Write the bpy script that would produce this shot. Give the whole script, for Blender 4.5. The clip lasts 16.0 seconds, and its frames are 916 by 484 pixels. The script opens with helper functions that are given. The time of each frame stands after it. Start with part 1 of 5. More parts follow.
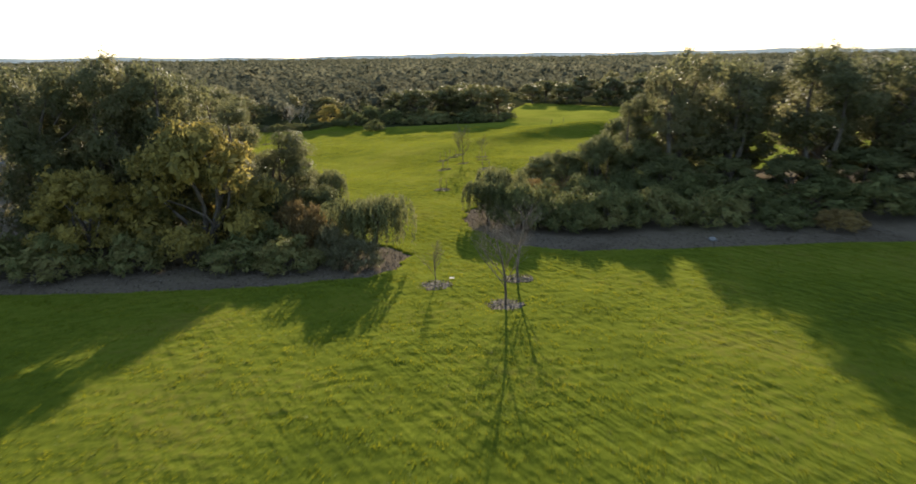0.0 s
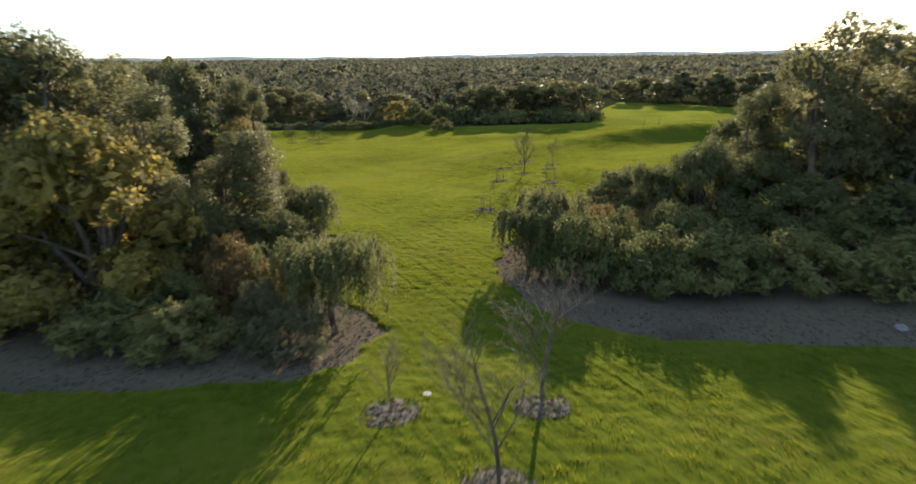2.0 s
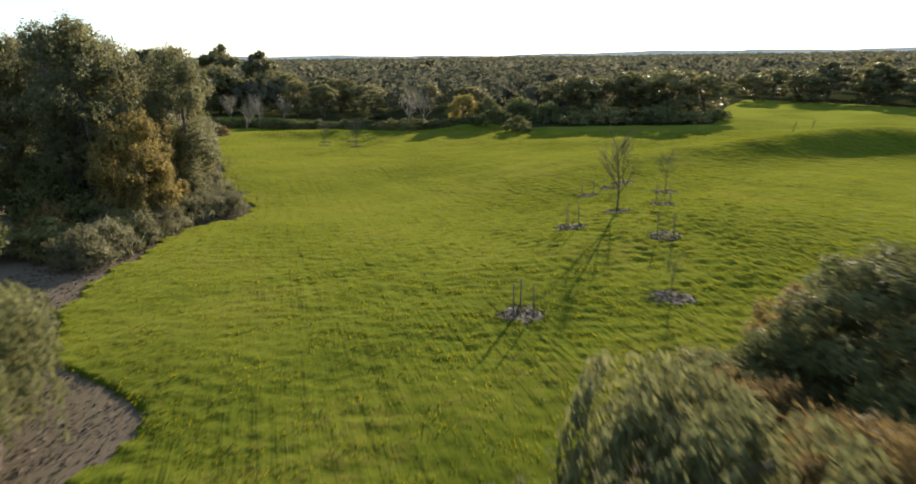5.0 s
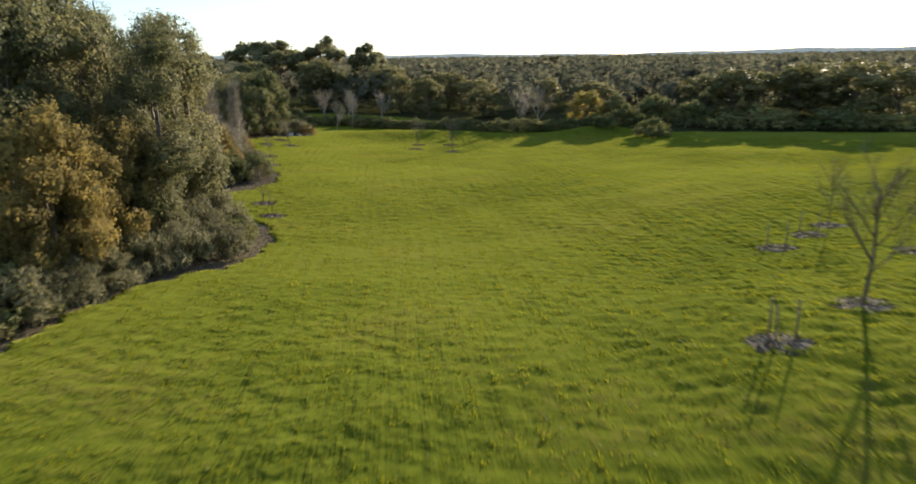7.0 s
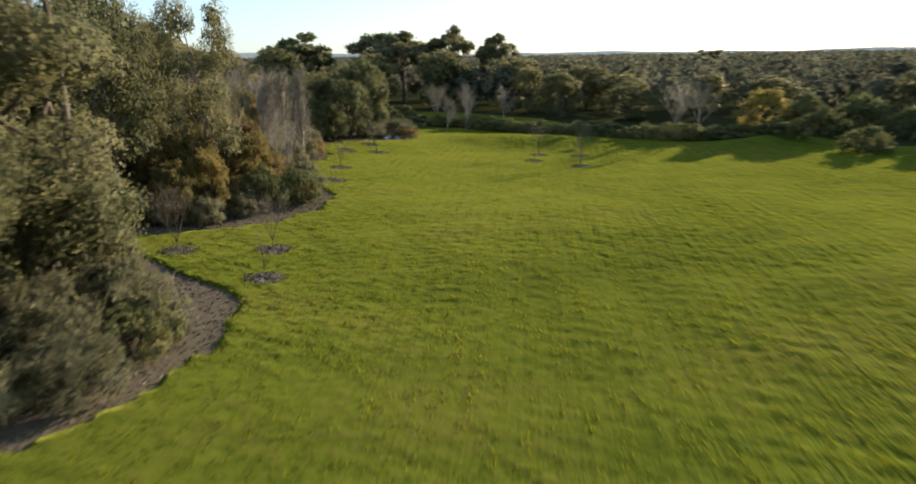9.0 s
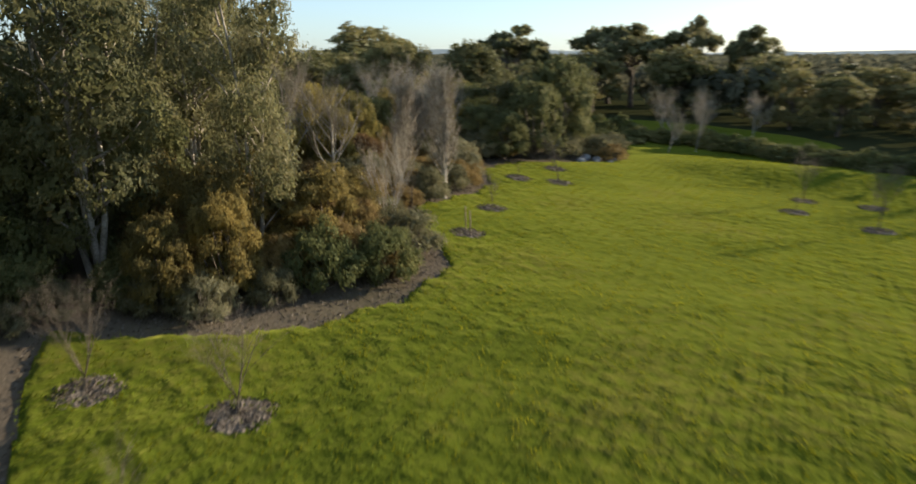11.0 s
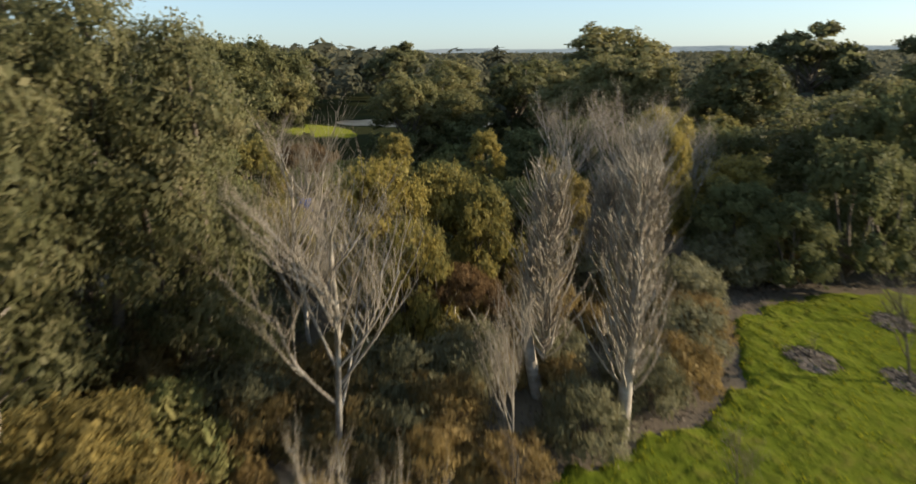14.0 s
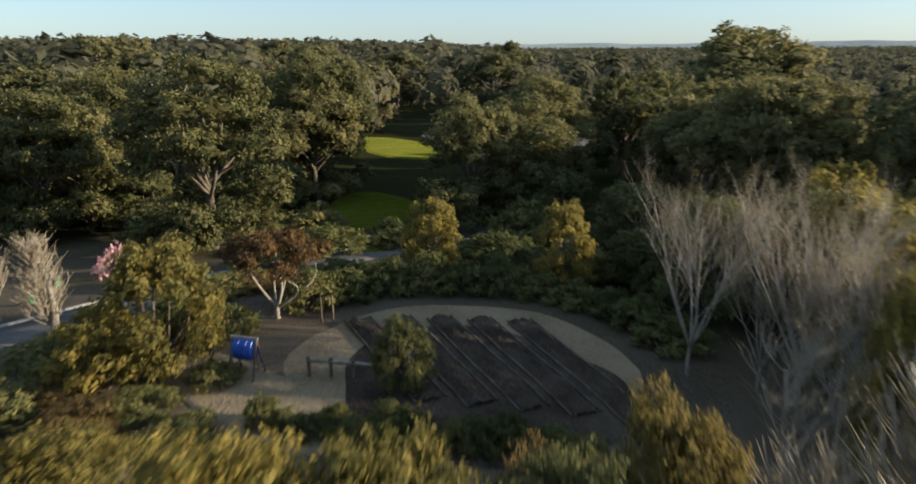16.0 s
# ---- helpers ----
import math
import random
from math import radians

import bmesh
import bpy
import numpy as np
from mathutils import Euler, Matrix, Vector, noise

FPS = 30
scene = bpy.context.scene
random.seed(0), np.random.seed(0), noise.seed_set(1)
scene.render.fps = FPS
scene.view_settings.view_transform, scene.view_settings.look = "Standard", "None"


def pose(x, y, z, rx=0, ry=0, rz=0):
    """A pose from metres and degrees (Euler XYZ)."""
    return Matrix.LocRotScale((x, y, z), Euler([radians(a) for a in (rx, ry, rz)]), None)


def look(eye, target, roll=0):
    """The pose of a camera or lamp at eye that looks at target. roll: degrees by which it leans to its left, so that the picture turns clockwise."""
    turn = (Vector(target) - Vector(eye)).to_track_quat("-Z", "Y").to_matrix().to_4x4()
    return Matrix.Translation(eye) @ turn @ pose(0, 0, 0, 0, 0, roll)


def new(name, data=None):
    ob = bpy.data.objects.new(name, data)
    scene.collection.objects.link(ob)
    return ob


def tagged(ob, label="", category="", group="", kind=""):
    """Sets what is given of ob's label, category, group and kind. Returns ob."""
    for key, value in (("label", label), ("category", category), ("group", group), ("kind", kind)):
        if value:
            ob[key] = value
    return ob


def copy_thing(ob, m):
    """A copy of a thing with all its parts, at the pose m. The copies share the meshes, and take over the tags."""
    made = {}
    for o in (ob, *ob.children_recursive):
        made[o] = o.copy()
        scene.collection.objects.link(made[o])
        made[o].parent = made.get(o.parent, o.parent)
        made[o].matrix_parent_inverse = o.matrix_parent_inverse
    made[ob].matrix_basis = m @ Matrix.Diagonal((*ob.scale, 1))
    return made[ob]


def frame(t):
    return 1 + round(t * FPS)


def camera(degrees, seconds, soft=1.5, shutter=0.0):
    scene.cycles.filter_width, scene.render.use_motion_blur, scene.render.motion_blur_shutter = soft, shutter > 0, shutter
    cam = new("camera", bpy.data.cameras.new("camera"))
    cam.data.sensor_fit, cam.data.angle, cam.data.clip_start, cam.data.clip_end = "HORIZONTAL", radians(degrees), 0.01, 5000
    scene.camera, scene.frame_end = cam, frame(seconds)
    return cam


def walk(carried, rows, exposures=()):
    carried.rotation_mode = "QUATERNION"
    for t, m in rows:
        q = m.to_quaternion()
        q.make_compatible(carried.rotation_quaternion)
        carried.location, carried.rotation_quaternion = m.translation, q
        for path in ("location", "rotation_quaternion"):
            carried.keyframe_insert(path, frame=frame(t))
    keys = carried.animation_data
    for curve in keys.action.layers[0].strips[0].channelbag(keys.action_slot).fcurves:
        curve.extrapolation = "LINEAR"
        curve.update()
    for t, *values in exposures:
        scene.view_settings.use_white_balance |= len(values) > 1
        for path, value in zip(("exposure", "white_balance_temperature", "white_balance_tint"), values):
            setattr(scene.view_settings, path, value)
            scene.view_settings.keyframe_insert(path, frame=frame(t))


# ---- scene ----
cam = camera(68.7, 16.0, soft=1.6, shutter=0.7)
METRES, EYE, TILT, LEAN, TURN = 140.0, 12.6, -15.5, 0.8, 0.0
ROWS = [
    (0.0, 0.0, 0.0, 0.0, -0.0, 0.0, -0.0),
    (0.5, 0.0087, 0.0311, 0.0056, 2.39, 0.0, -0.73),
    (1.0, 0.016, 0.061, 0.011, 4.63, -0.06, -1.26),
    (1.5, 0.0212, 0.0905, 0.0164, 6.39, -0.1, -1.78),
    (2.0, 0.0247, 0.1231, 0.0218, 7.72, -0.17, -2.15),
    (2.5, 0.0282, 0.1566, 0.0276, 8.85, -0.26, -2.4),
    (3.0, 0.0304, 0.192, 0.0337, 9.94, -0.34, -2.68),
    (3.5, 0.0302, 0.2316, 0.0406, 11.2, -0.4, -3.02),
    (6.0, 0.0031, 0.3866, 0.0698, 20.36, -1.16, -5.4),
    (6.5, -0.0052, 0.4182, 0.0758, 23.19, -1.49, -6.1),
    (7.0, -0.0134, 0.4477, 0.0815, 25.96, -1.79, -6.72),
    (7.5, -0.0218, 0.4745, 0.0864, 28.74, -2.14, -7.19),
    (8.0, -0.0336, 0.5039, 0.092, 31.25, -2.5, -7.74),
    (10.5, -0.1218, 0.6515, 0.1261, 52.25, -6.57, -12.33),
    (11.0, -0.1409, 0.6719, 0.1322, 57.78, -7.78, -13.23),
    (11.5, -0.1612, 0.6913, 0.138, 62.85, -8.85, -13.64),
    (12.0, -0.1822, 0.7062, 0.1438, 66.88, -9.72, -14.0),
    (12.5, -0.2102, 0.7241, 0.1507, 70.56, -10.87, -14.52),
    (13.0, -0.2351, 0.7386, 0.1565, 73.81, -11.76, -14.81),
    (13.5, -0.2575, 0.7494, 0.1613, 77.2, -12.54, -14.8),
    (14.0, -0.2784, 0.7578, 0.1663, 80.2, -13.43, -14.63),
    (14.5, -0.3021, 0.7641, 0.1702, 82.1, -13.96, -14.77),
    (15.0, -0.3326, 0.7728, 0.1756, 84.81, -14.81, -14.93),
    (15.5, -0.3572, 0.7789, 0.18, 87.19, -15.55, -15.09),
    (16.0, -0.3794, 0.7842, 0.1836, 90.19, -16.45, -14.96),
]
walk(cam, [(t, pose(0, 0, EYE, TILT, LEAN, TURN) @ pose(METRES * x, METRES * y, METRES * z, 90 + pitch, roll, yaw)) for t, x, y, z, yaw, pitch, roll in ROWS], [(0, 1.67), (6, 1.62), (10.5, 1.4), (12.5, 1.32), (14, 1.27), (16, 1.17)])

# ---------- world and sun ----------
SUN_AZ, SUN_EL = 3.3, 13.5
world = bpy.data.worlds.new("sky")
scene.world = world
world.use_nodes = True
wn, wl = world.node_tree.nodes, world.node_tree.links
wn.clear()
sky = wn.new("ShaderNodeTexSky")
sky.sky_type, sky.sun_disc = "NISHITA", False
sky.sun_elevation, sky.sun_rotation = radians(SUN_EL), radians(SUN_AZ)
sky.air_density, sky.dust_density, sky.ozone_density = 1.0, 0.6, 2.0
bg = wn.new("ShaderNodeBackground")
bg.inputs["Strength"].default_value = 0.05
haze = wn.new("ShaderNodeBackground")  # thin even high cloud
haze.inputs["Color"].default_value, haze.inputs["Strength"].default_value = (0.66, 0.86, 1.0, 1), 0.16
both = wn.new("ShaderNodeAddShader")
wo = wn.new("ShaderNodeOutputWorld")
tint = wn.new("ShaderNodeMix")  # cool the low sun's sky
tint.data_type, tint.blend_type = "RGBA", "MULTIPLY"
tint.inputs["Factor"].default_value, tint.inputs["B"].default_value = 1.0, (0.85, 0.97, 1.2, 1)
wl.new(sky.outputs[0], tint.inputs["A"])
wl.new(tint.outputs["Result"], bg.inputs[0])
wl.new(bg.outputs[0], both.inputs[0])
wl.new(haze.outputs[0], both.inputs[1])
wl.new(both.outputs[0], wo.inputs[0])
sun = new("sun", bpy.data.lights.new("sun", "SUN"))
sun.data.energy, sun.data.angle, sun.data.color = 4.5, radians(0.5), (1.0, 0.86, 0.66)
ce = math.cos(radians(SUN_EL))
SUN_DIR = Vector((math.sin(radians(SUN_AZ)) * ce, math.cos(radians(SUN_AZ)) * ce, math.sin(radians(SUN_EL))))
sun.matrix_world = look(SUN_DIR * 300, (0, 0, 0))


# ---------- materials ----------
def mat(name, cols, scale=3.0, fine=40.0, rough=0.8, bump=0.3, bump_dist=0.03, leaf=0.0, island=0.0, metal=0.0, spec=0.3, obj_rand=0.0):
    """cols: two to four colours mixed by large and fine noise; leaf: share of light that shines through."""
    m = bpy.data.materials.new(name)
    m.use_nodes = True
    nt = m.node_tree
    nd, lk = nt.nodes, nt.links
    nd.clear()
    out = nd.new("ShaderNodeOutputMaterial")
    bs = nd.new("ShaderNodeBsdfPrincipled")
    bs.inputs["Roughness"].default_value = rough
    bs.inputs["Metallic"].default_value = metal
    bs.inputs["Specular IOR Level"].default_value = spec
    tc = nd.new("ShaderNodeTexCoord")
    big, small = nd.new("ShaderNodeTexNoise"), nd.new("ShaderNodeTexNoise")
    for n, s_, d in ((big, scale, 3), (small, fine, 4)):
        n.inputs["Scale"].default_value = s_
        n.inputs["Detail"].default_value = d
        lk.new(tc.outputs["Object"], n.inputs["Vector"])
    add = nd.new("ShaderNodeMath")
    add.operation = "MULTIPLY_ADD"
    lk.new(small.outputs["Fac"], add.inputs[0])
    add.inputs[1].default_value = 0.7
    sub = nd.new("ShaderNodeMath")
    sub.operation = "ADD"
    lk.new(big.outputs["Fac"], sub.inputs[0])
    sub.inputs[1].default_value = -0.35
    lk.new(sub.outputs[0], add.inputs[2])
    fac = add.outputs[0]
    if island:
        geo = nd.new("ShaderNodeNewGeometry")
        k = nd.new("ShaderNodeMath")
        k.operation = "MULTIPLY_ADD"
        lk.new(geo.outputs["Random Per Island"], k.inputs[0])
        k.inputs[1].default_value = island
        shift = nd.new("ShaderNodeMath")
        shift.operation = "ADD"
        lk.new(fac, shift.inputs[0])
        shift.inputs[1].default_value = -island / 2
        lk.new(shift.outputs[0], k.inputs[2])
        fac = k.outputs[0]
    if obj_rand:
        oi = nd.new("ShaderNodeObjectInfo")
        k = nd.new("ShaderNodeMath")
        k.operation = "MULTIPLY_ADD"
        lk.new(oi.outputs["Random"], k.inputs[0])
        k.inputs[1].default_value = obj_rand
        shift = nd.new("ShaderNodeMath")
        shift.operation = "ADD"
        lk.new(fac, shift.inputs[0])
        shift.inputs[1].default_value = -obj_rand / 2
        lk.new(shift.outputs[0], k.inputs[2])
        fac = k.outputs[0]
    ramp = nd.new("ShaderNodeValToRGB")
    el = ramp.color_ramp.elements
    while len(el) < len(cols):
        el.new(0.5)
    for i, c in enumerate(cols):
        el[i].position = 0.28 + 0.44 * i / max(1, len(cols) - 1)
        el[i].color = (*c, 1)
    lk.new(fac, ramp.inputs[0])
    lk.new(ramp.outputs[0], bs.inputs["Base Color"])
    if bump:
        b = nd.new("ShaderNodeBump")
        b.inputs["Strength"].default_value = bump
        b.inputs["Distance"].default_value = bump_dist
        lk.new(small.outputs["Fac"], b.inputs["Height"])
        lk.new(b.outputs[0], bs.inputs["Normal"])
    if leaf:
        tr = nd.new("ShaderNodeBsdfTranslucent")
        lk.new(ramp.outputs[0], tr.inputs["Color"])
        mx = nd.new("ShaderNodeMixShader")
        mx.inputs[0].default_value = leaf
        lk.new(bs.outputs[0], mx.inputs[1])
        lk.new(tr.outputs[0], mx.inputs[2])
        lk.new(mx.outputs[0], out.inputs[0])
    else:
        lk.new(bs.outputs[0], out.inputs[0])
    return m


def lawn_material():
    m = mat("lawn_turf", [(0.036, 0.051, 0.006), (0.053, 0.069, 0.007), (0.068, 0.082, 0.009), (0.080, 0.079, 0.014)], 0.12, 2.6, 1.0, 0.5, 0.16, 0.0, spec=0.0)
    nd, lk = m.node_tree.nodes, m.node_tree.links
    b = nd["Principled BSDF"]
    b.inputs["Sheen Weight"].default_value, b.inputs["Sheen Roughness"].default_value = 0.18, 0.4
    b.inputs["Sheen Tint"].default_value = (0.5, 0.52, 0.10, 1)
    tc = nd["Texture Coordinate"]
    zone, fine = nd.new("ShaderNodeTexNoise"), nd.new("ShaderNodeTexNoise")
    zone.inputs["Scale"].default_value, zone.inputs["Detail"].default_value = 0.07, 2
    fine.inputs["Scale"].default_value, fine.inputs["Detail"].default_value = 1.3, 7
    rough_zone = nd.new("ShaderNodeMapRange")
    rough_zone.inputs["From Min"].default_value, rough_zone.inputs["From Max"].default_value = 0.4, 0.62
    rough_zone.inputs["To Min"].default_value, rough_zone.inputs["To Max"].default_value = 0.3, 1.0
    for n in (zone, fine):
        lk.new(tc.outputs["Object"], n.inputs["Vector"])
    lk.new(zone.outputs["Fac"], rough_zone.inputs["Value"])
    bump = nd["Bump"]
    lk.new(rough_zone.outputs[0], bump.inputs["Strength"])
    turn = nd.new("ShaderNodeMapping")  # mowing lines
    turn.vector_type = "TEXTURE"
    turn.inputs["Rotation"].default_value = (0, 0, radians(122))
    turn.inputs["Scale"].default_value = (9.0, 0.5, 1)
    streak = nd.new("ShaderNodeTexNoise")
    streak.inputs["Scale"].default_value, streak.inputs["Detail"].default_value = 1.2, 4
    lk.new(tc.outputs["Object"], turn.inputs["Vector"])
    lk.new(turn.outputs[0], streak.inputs["Vector"])
    mixed = nd.new("ShaderNodeMath")
    mixed.operation = "MULTIPLY_ADD"
    lk.new(streak.outputs["Fac"], mixed.inputs[0])
    mixed.inputs[1].default_value = 0.8
    lk.new(fine.outputs["Fac"], mixed.inputs[2])
    lk.new(mixed.outputs[0], bump.inputs["Height"])
    bump.inputs["Distance"].default_value = 0.3
    return m


def floor_material():
    """Bark litter near the park, dark olive scrub floor farther out."""
    m = mat("woodland_floor", [(0.072, 0.057, 0.040), (0.118, 0.095, 0.070), (0.098, 0.082, 0.050)], 0.15, 9.0, 0.95, 0.45, 0.05, spec=0.0)
    nd, lk = m.node_tree.nodes, m.node_tree.links
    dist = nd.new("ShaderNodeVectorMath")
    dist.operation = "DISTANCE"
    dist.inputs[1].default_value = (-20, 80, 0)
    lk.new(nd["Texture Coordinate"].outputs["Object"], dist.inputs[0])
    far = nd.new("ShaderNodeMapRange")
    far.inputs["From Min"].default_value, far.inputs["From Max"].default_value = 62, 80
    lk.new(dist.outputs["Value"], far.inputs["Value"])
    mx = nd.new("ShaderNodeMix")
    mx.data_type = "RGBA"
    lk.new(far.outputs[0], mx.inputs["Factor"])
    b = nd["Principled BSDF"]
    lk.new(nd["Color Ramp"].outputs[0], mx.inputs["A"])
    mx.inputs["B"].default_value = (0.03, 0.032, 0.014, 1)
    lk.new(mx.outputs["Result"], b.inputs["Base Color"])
    return m


MAT = {
    "lawn": lawn_material(),
    "tussock": mat("tussock_blade", [(0.07, 0.085, 0.010), (0.10, 0.115, 0.013), (0.135, 0.145, 0.017)], 0.25, 3.0, 0.7, 0, leaf=0.22, island=0.3, spec=0.1),
    "grass": mat("grass_blade", [(0.105, 0.122, 0.0085), (0.145, 0.160, 0.0115), (0.19, 0.192, 0.0165)], 0.25, 3.0, 0.7, 0, leaf=0.55, island=0.22, spec=0.1),
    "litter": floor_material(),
    "mulch": mat("bark_mulch", [(0.05, 0.038, 0.028), (0.10, 0.08, 0.06), (0.17, 0.14, 0.11)], 2.0, 14.0, 0.95, 1.0, 0.06, spec=0.1),
    "chip": mat("bark_chip", [(0.05, 0.038, 0.028), (0.095, 0.075, 0.057), (0.165, 0.138, 0.11)], 2.0, 14.0, 0.9, 0.4, 0.02, island=0.6, spec=0.1),
    "bark": mat("grey_brown_bark", [(0.06, 0.047, 0.034), (0.11, 0.088, 0.066), (0.18, 0.15, 0.115)], 2.0, 18.0, 0.9, 0.8, 0.03, spec=0.1),
    "pale": mat("pale_bark", [(0.165, 0.137, 0.104), (0.265, 0.228, 0.18), (0.385, 0.346, 0.288)], 2.0, 16.0, 0.8, 0.4, 0.02, spec=0.2),
    "twig": mat("bare_twig", [(0.185, 0.150, 0.103), (0.275, 0.229, 0.162), (0.37, 0.315, 0.23)], 1.0, 12.0, 0.8, 0, island=0.4, spec=0.2),
    "darktwig": mat("dark_twig", [(0.108, 0.081, 0.0675), (0.2025, 0.162, 0.1215), (0.297, 0.243, 0.189)], 1.0, 12.0, 0.8, 0, island=0.4, spec=0.2),
    "euc": mat("gum_leaf", [(0.096, 0.098, 0.043), (0.152, 0.147, 0.066), (0.212, 0.188, 0.092)], 0.5, 3.0, 0.56, 0, leaf=0.55, island=0.22, spec=0.13, obj_rand=0.25),
    "wood": mat("olive_gum_leaf", [(0.092, 0.094, 0.038), (0.155, 0.147, 0.058), (0.225, 0.197, 0.082)], 0.35, 2.5, 0.6, 0, leaf=0.45, island=0.25, spec=0.12, obj_rand=0.5),
    "gold": mat("golden_wattle_leaf", [(0.125, 0.116, 0.038), (0.225, 0.185, 0.054), (0.355, 0.275, 0.07)], 0.6, 3.0, 0.65, 0, leaf=0.5, island=0.3, spec=0.12, obj_rand=0.3),
    "ochre": mat("ochre_wattle_leaf", [(0.125, 0.102, 0.039), (0.21, 0.164, 0.055), (0.305, 0.228, 0.07)], 0.6, 3.0, 0.7, 0, leaf=0.48, island=0.3, spec=0.08, obj_rand=0.3),
    "weep": mat("weeping_leaf", [(0.08, 0.086, 0.036), (0.125, 0.128, 0.052), (0.17, 0.164, 0.068)], 0.6, 3.0, 0.7, 0, leaf=0.4, island=0.22, spec=0.06, obj_rand=0.2),
    "shrub": mat("dark_shrub_leaf", [(0.09152, 0.09984, 0.03822), (0.1498, 0.1531, 0.05655), (0.2163, 0.1914, 0.07319)], 0.8, 4.0, 0.7, 0, leaf=0.36, island=0.22, spec=0.06, obj_rand=0.45),
    "grey": mat("grey_green_leaf", [(0.1105, 0.104, 0.0546), (0.169, 0.1586, 0.0858), (0.2275, 0.208, 0.117)], 0.8, 4.0, 0.7, 0, leaf=0.42, island=0.25, spec=0.12, obj_rand=0.3),
    "brown": mat("rusty_leaf", [(0.1281, 0.09042, 0.03918), (0.211, 0.1476, 0.05727), (0.2863, 0.2034, 0.07535)], 0.8, 4.0, 0.7, 0, leaf=0.42, island=0.25, spec=0.12, obj_rand=0.3),
    "rust": mat("dark_rusty_leaf", [(0.07, 0.045, 0.022), (0.12, 0.072, 0.032), (0.165, 0.1, 0.042)], 0.8, 4.0, 0.7, 0, leaf=0.4, island=0.25, spec=0.1),
    # leaf colour greyed to stand in for the haze over distant woods
    "far": mat("hazed_far_canopy", [(0.066, 0.068, 0.044), (0.106, 0.104, 0.067), (0.15, 0.138, 0.088)], 0.11, 0.35, 0.9, 0, leaf=0.45, island=0.03, spec=0.0),
    "pink": mat("pink_blossom", [(0.4, 0.2, 0.22), (0.6, 0.34, 0.36), (0.75, 0.5, 0.5)], 1.0, 8.0, 0.7, 0, leaf=0.3, island=0.5),
    # sandy gravel, darkened in its colour for the tree shade over the garden
    "sand": mat("shaded_sandy_gravel", [(0.165, 0.1221, 0.0726), (0.2376, 0.1782, 0.1089), (0.2904, 0.2244, 0.1419)], 0.4, 9.0, 0.95, 0.7, 0.05, spec=0.1),
    # pale sand, lifted further in colour to stand in for sun on the clearings
    "sunlit_pale_sand": mat("sunlit_pale_sand", [(0.28, 0.20, 0.12), (0.38, 0.285, 0.18), (0.46, 0.36, 0.24)], 0.3, 5.0, 0.95, 0.5, 0.05, spec=0.1),
    "soil": mat("dark_garden_soil", [(0.03, 0.023, 0.017), (0.06, 0.045, 0.033), (0.09, 0.07, 0.05)], 0.8, 9.0, 0.95, 1.0, 0.08, spec=0.1),
    "asphalt": mat("weathered_asphalt", [(0.072, 0.068, 0.064), (0.104, 0.1, 0.096), (0.136, 0.128, 0.12)], 0.6, 30.0, 0.9, 0.3, 0.01, spec=0.2),
    "kerb": mat("pale_concrete", [(0.216, 0.204, 0.186), (0.276, 0.264, 0.24), (0.324, 0.312, 0.288)], 1.0, 20.0, 0.85, 0.3, 0.01),
    "stake": mat("timber_stake", [(0.09, 0.065, 0.045), (0.15, 0.11, 0.08), (0.22, 0.17, 0.13)], 4.0, 30.0, 0.85, 0.3, 0.01),
    "blue": mat("blue_plastic", [(0.015, 0.06, 0.30), (0.02, 0.09, 0.42), (0.04, 0.13, 0.52)], 2.0, 20.0, 0.35, 0.1, 0.005, spec=0.5),
    "green": mat("green_mesh_guard", [(0.01, 0.18, 0.06), (0.02, 0.28, 0.10), (0.03, 0.34, 0.14)], 2.0, 20.0, 0.5, 0.1, 0.005),
    "rock": mat("grey_boulder", [(0.12, 0.115, 0.11), (0.2, 0.195, 0.19), (0.3, 0.295, 0.29)], 1.5, 10.0, 0.85, 0.7, 0.04),
    "white": mat("white_panel", [(0.45, 0.45, 0.44), (0.55, 0.55, 0.54), (0.62, 0.62, 0.60)], 1.0, 12.0, 0.6, 0.1, 0.004),
    "glass": mat("dark_window_glass", [(0.01, 0.012, 0.014), (0.015, 0.018, 0.02), (0.02, 0.024, 0.027)], 1.0, 10.0, 0.08, 0, spec=0.5),
    "tyre": mat("black_tyre", [(0.015, 0.015, 0.015), (0.025, 0.025, 0.025), (0.035, 0.035, 0.035)], 4.0, 30.0, 0.8, 0.3, 0.01),
    "ridge": mat("hazed_ridge", [(0.10, 0.12, 0.12), (0.16, 0.175, 0.17), (0.22, 0.22, 0.20)], 0.004, 0.03, 0.95, 0, spec=0.0),
}

# fresh green on the lit face of a blade, yellower where the sun shines through
nt = MAT["grass"].node_tree
for socket, shade in ((nt.nodes["Principled BSDF"].inputs["Base Color"], (0.77, 1.0, 0.85, 1)), (nt.nodes["Translucent BSDF"].inputs["Color"], (1.15, 1.02, 0.9, 1))):
    mul = nt.nodes.new("ShaderNodeMix")
    mul.data_type, mul.blend_type = "RGBA", "MULTIPLY"
    mul.inputs["Factor"].default_value, mul.inputs["B"].default_value = 1.0, shade
    nt.links.new(nt.nodes["Color Ramp"].outputs[0], mul.inputs["A"])
    nt.links.new(mul.outputs["Result"], socket)

# faint bluish emission on the ridge stands in for the haze before it
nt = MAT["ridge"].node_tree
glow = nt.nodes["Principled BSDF"]
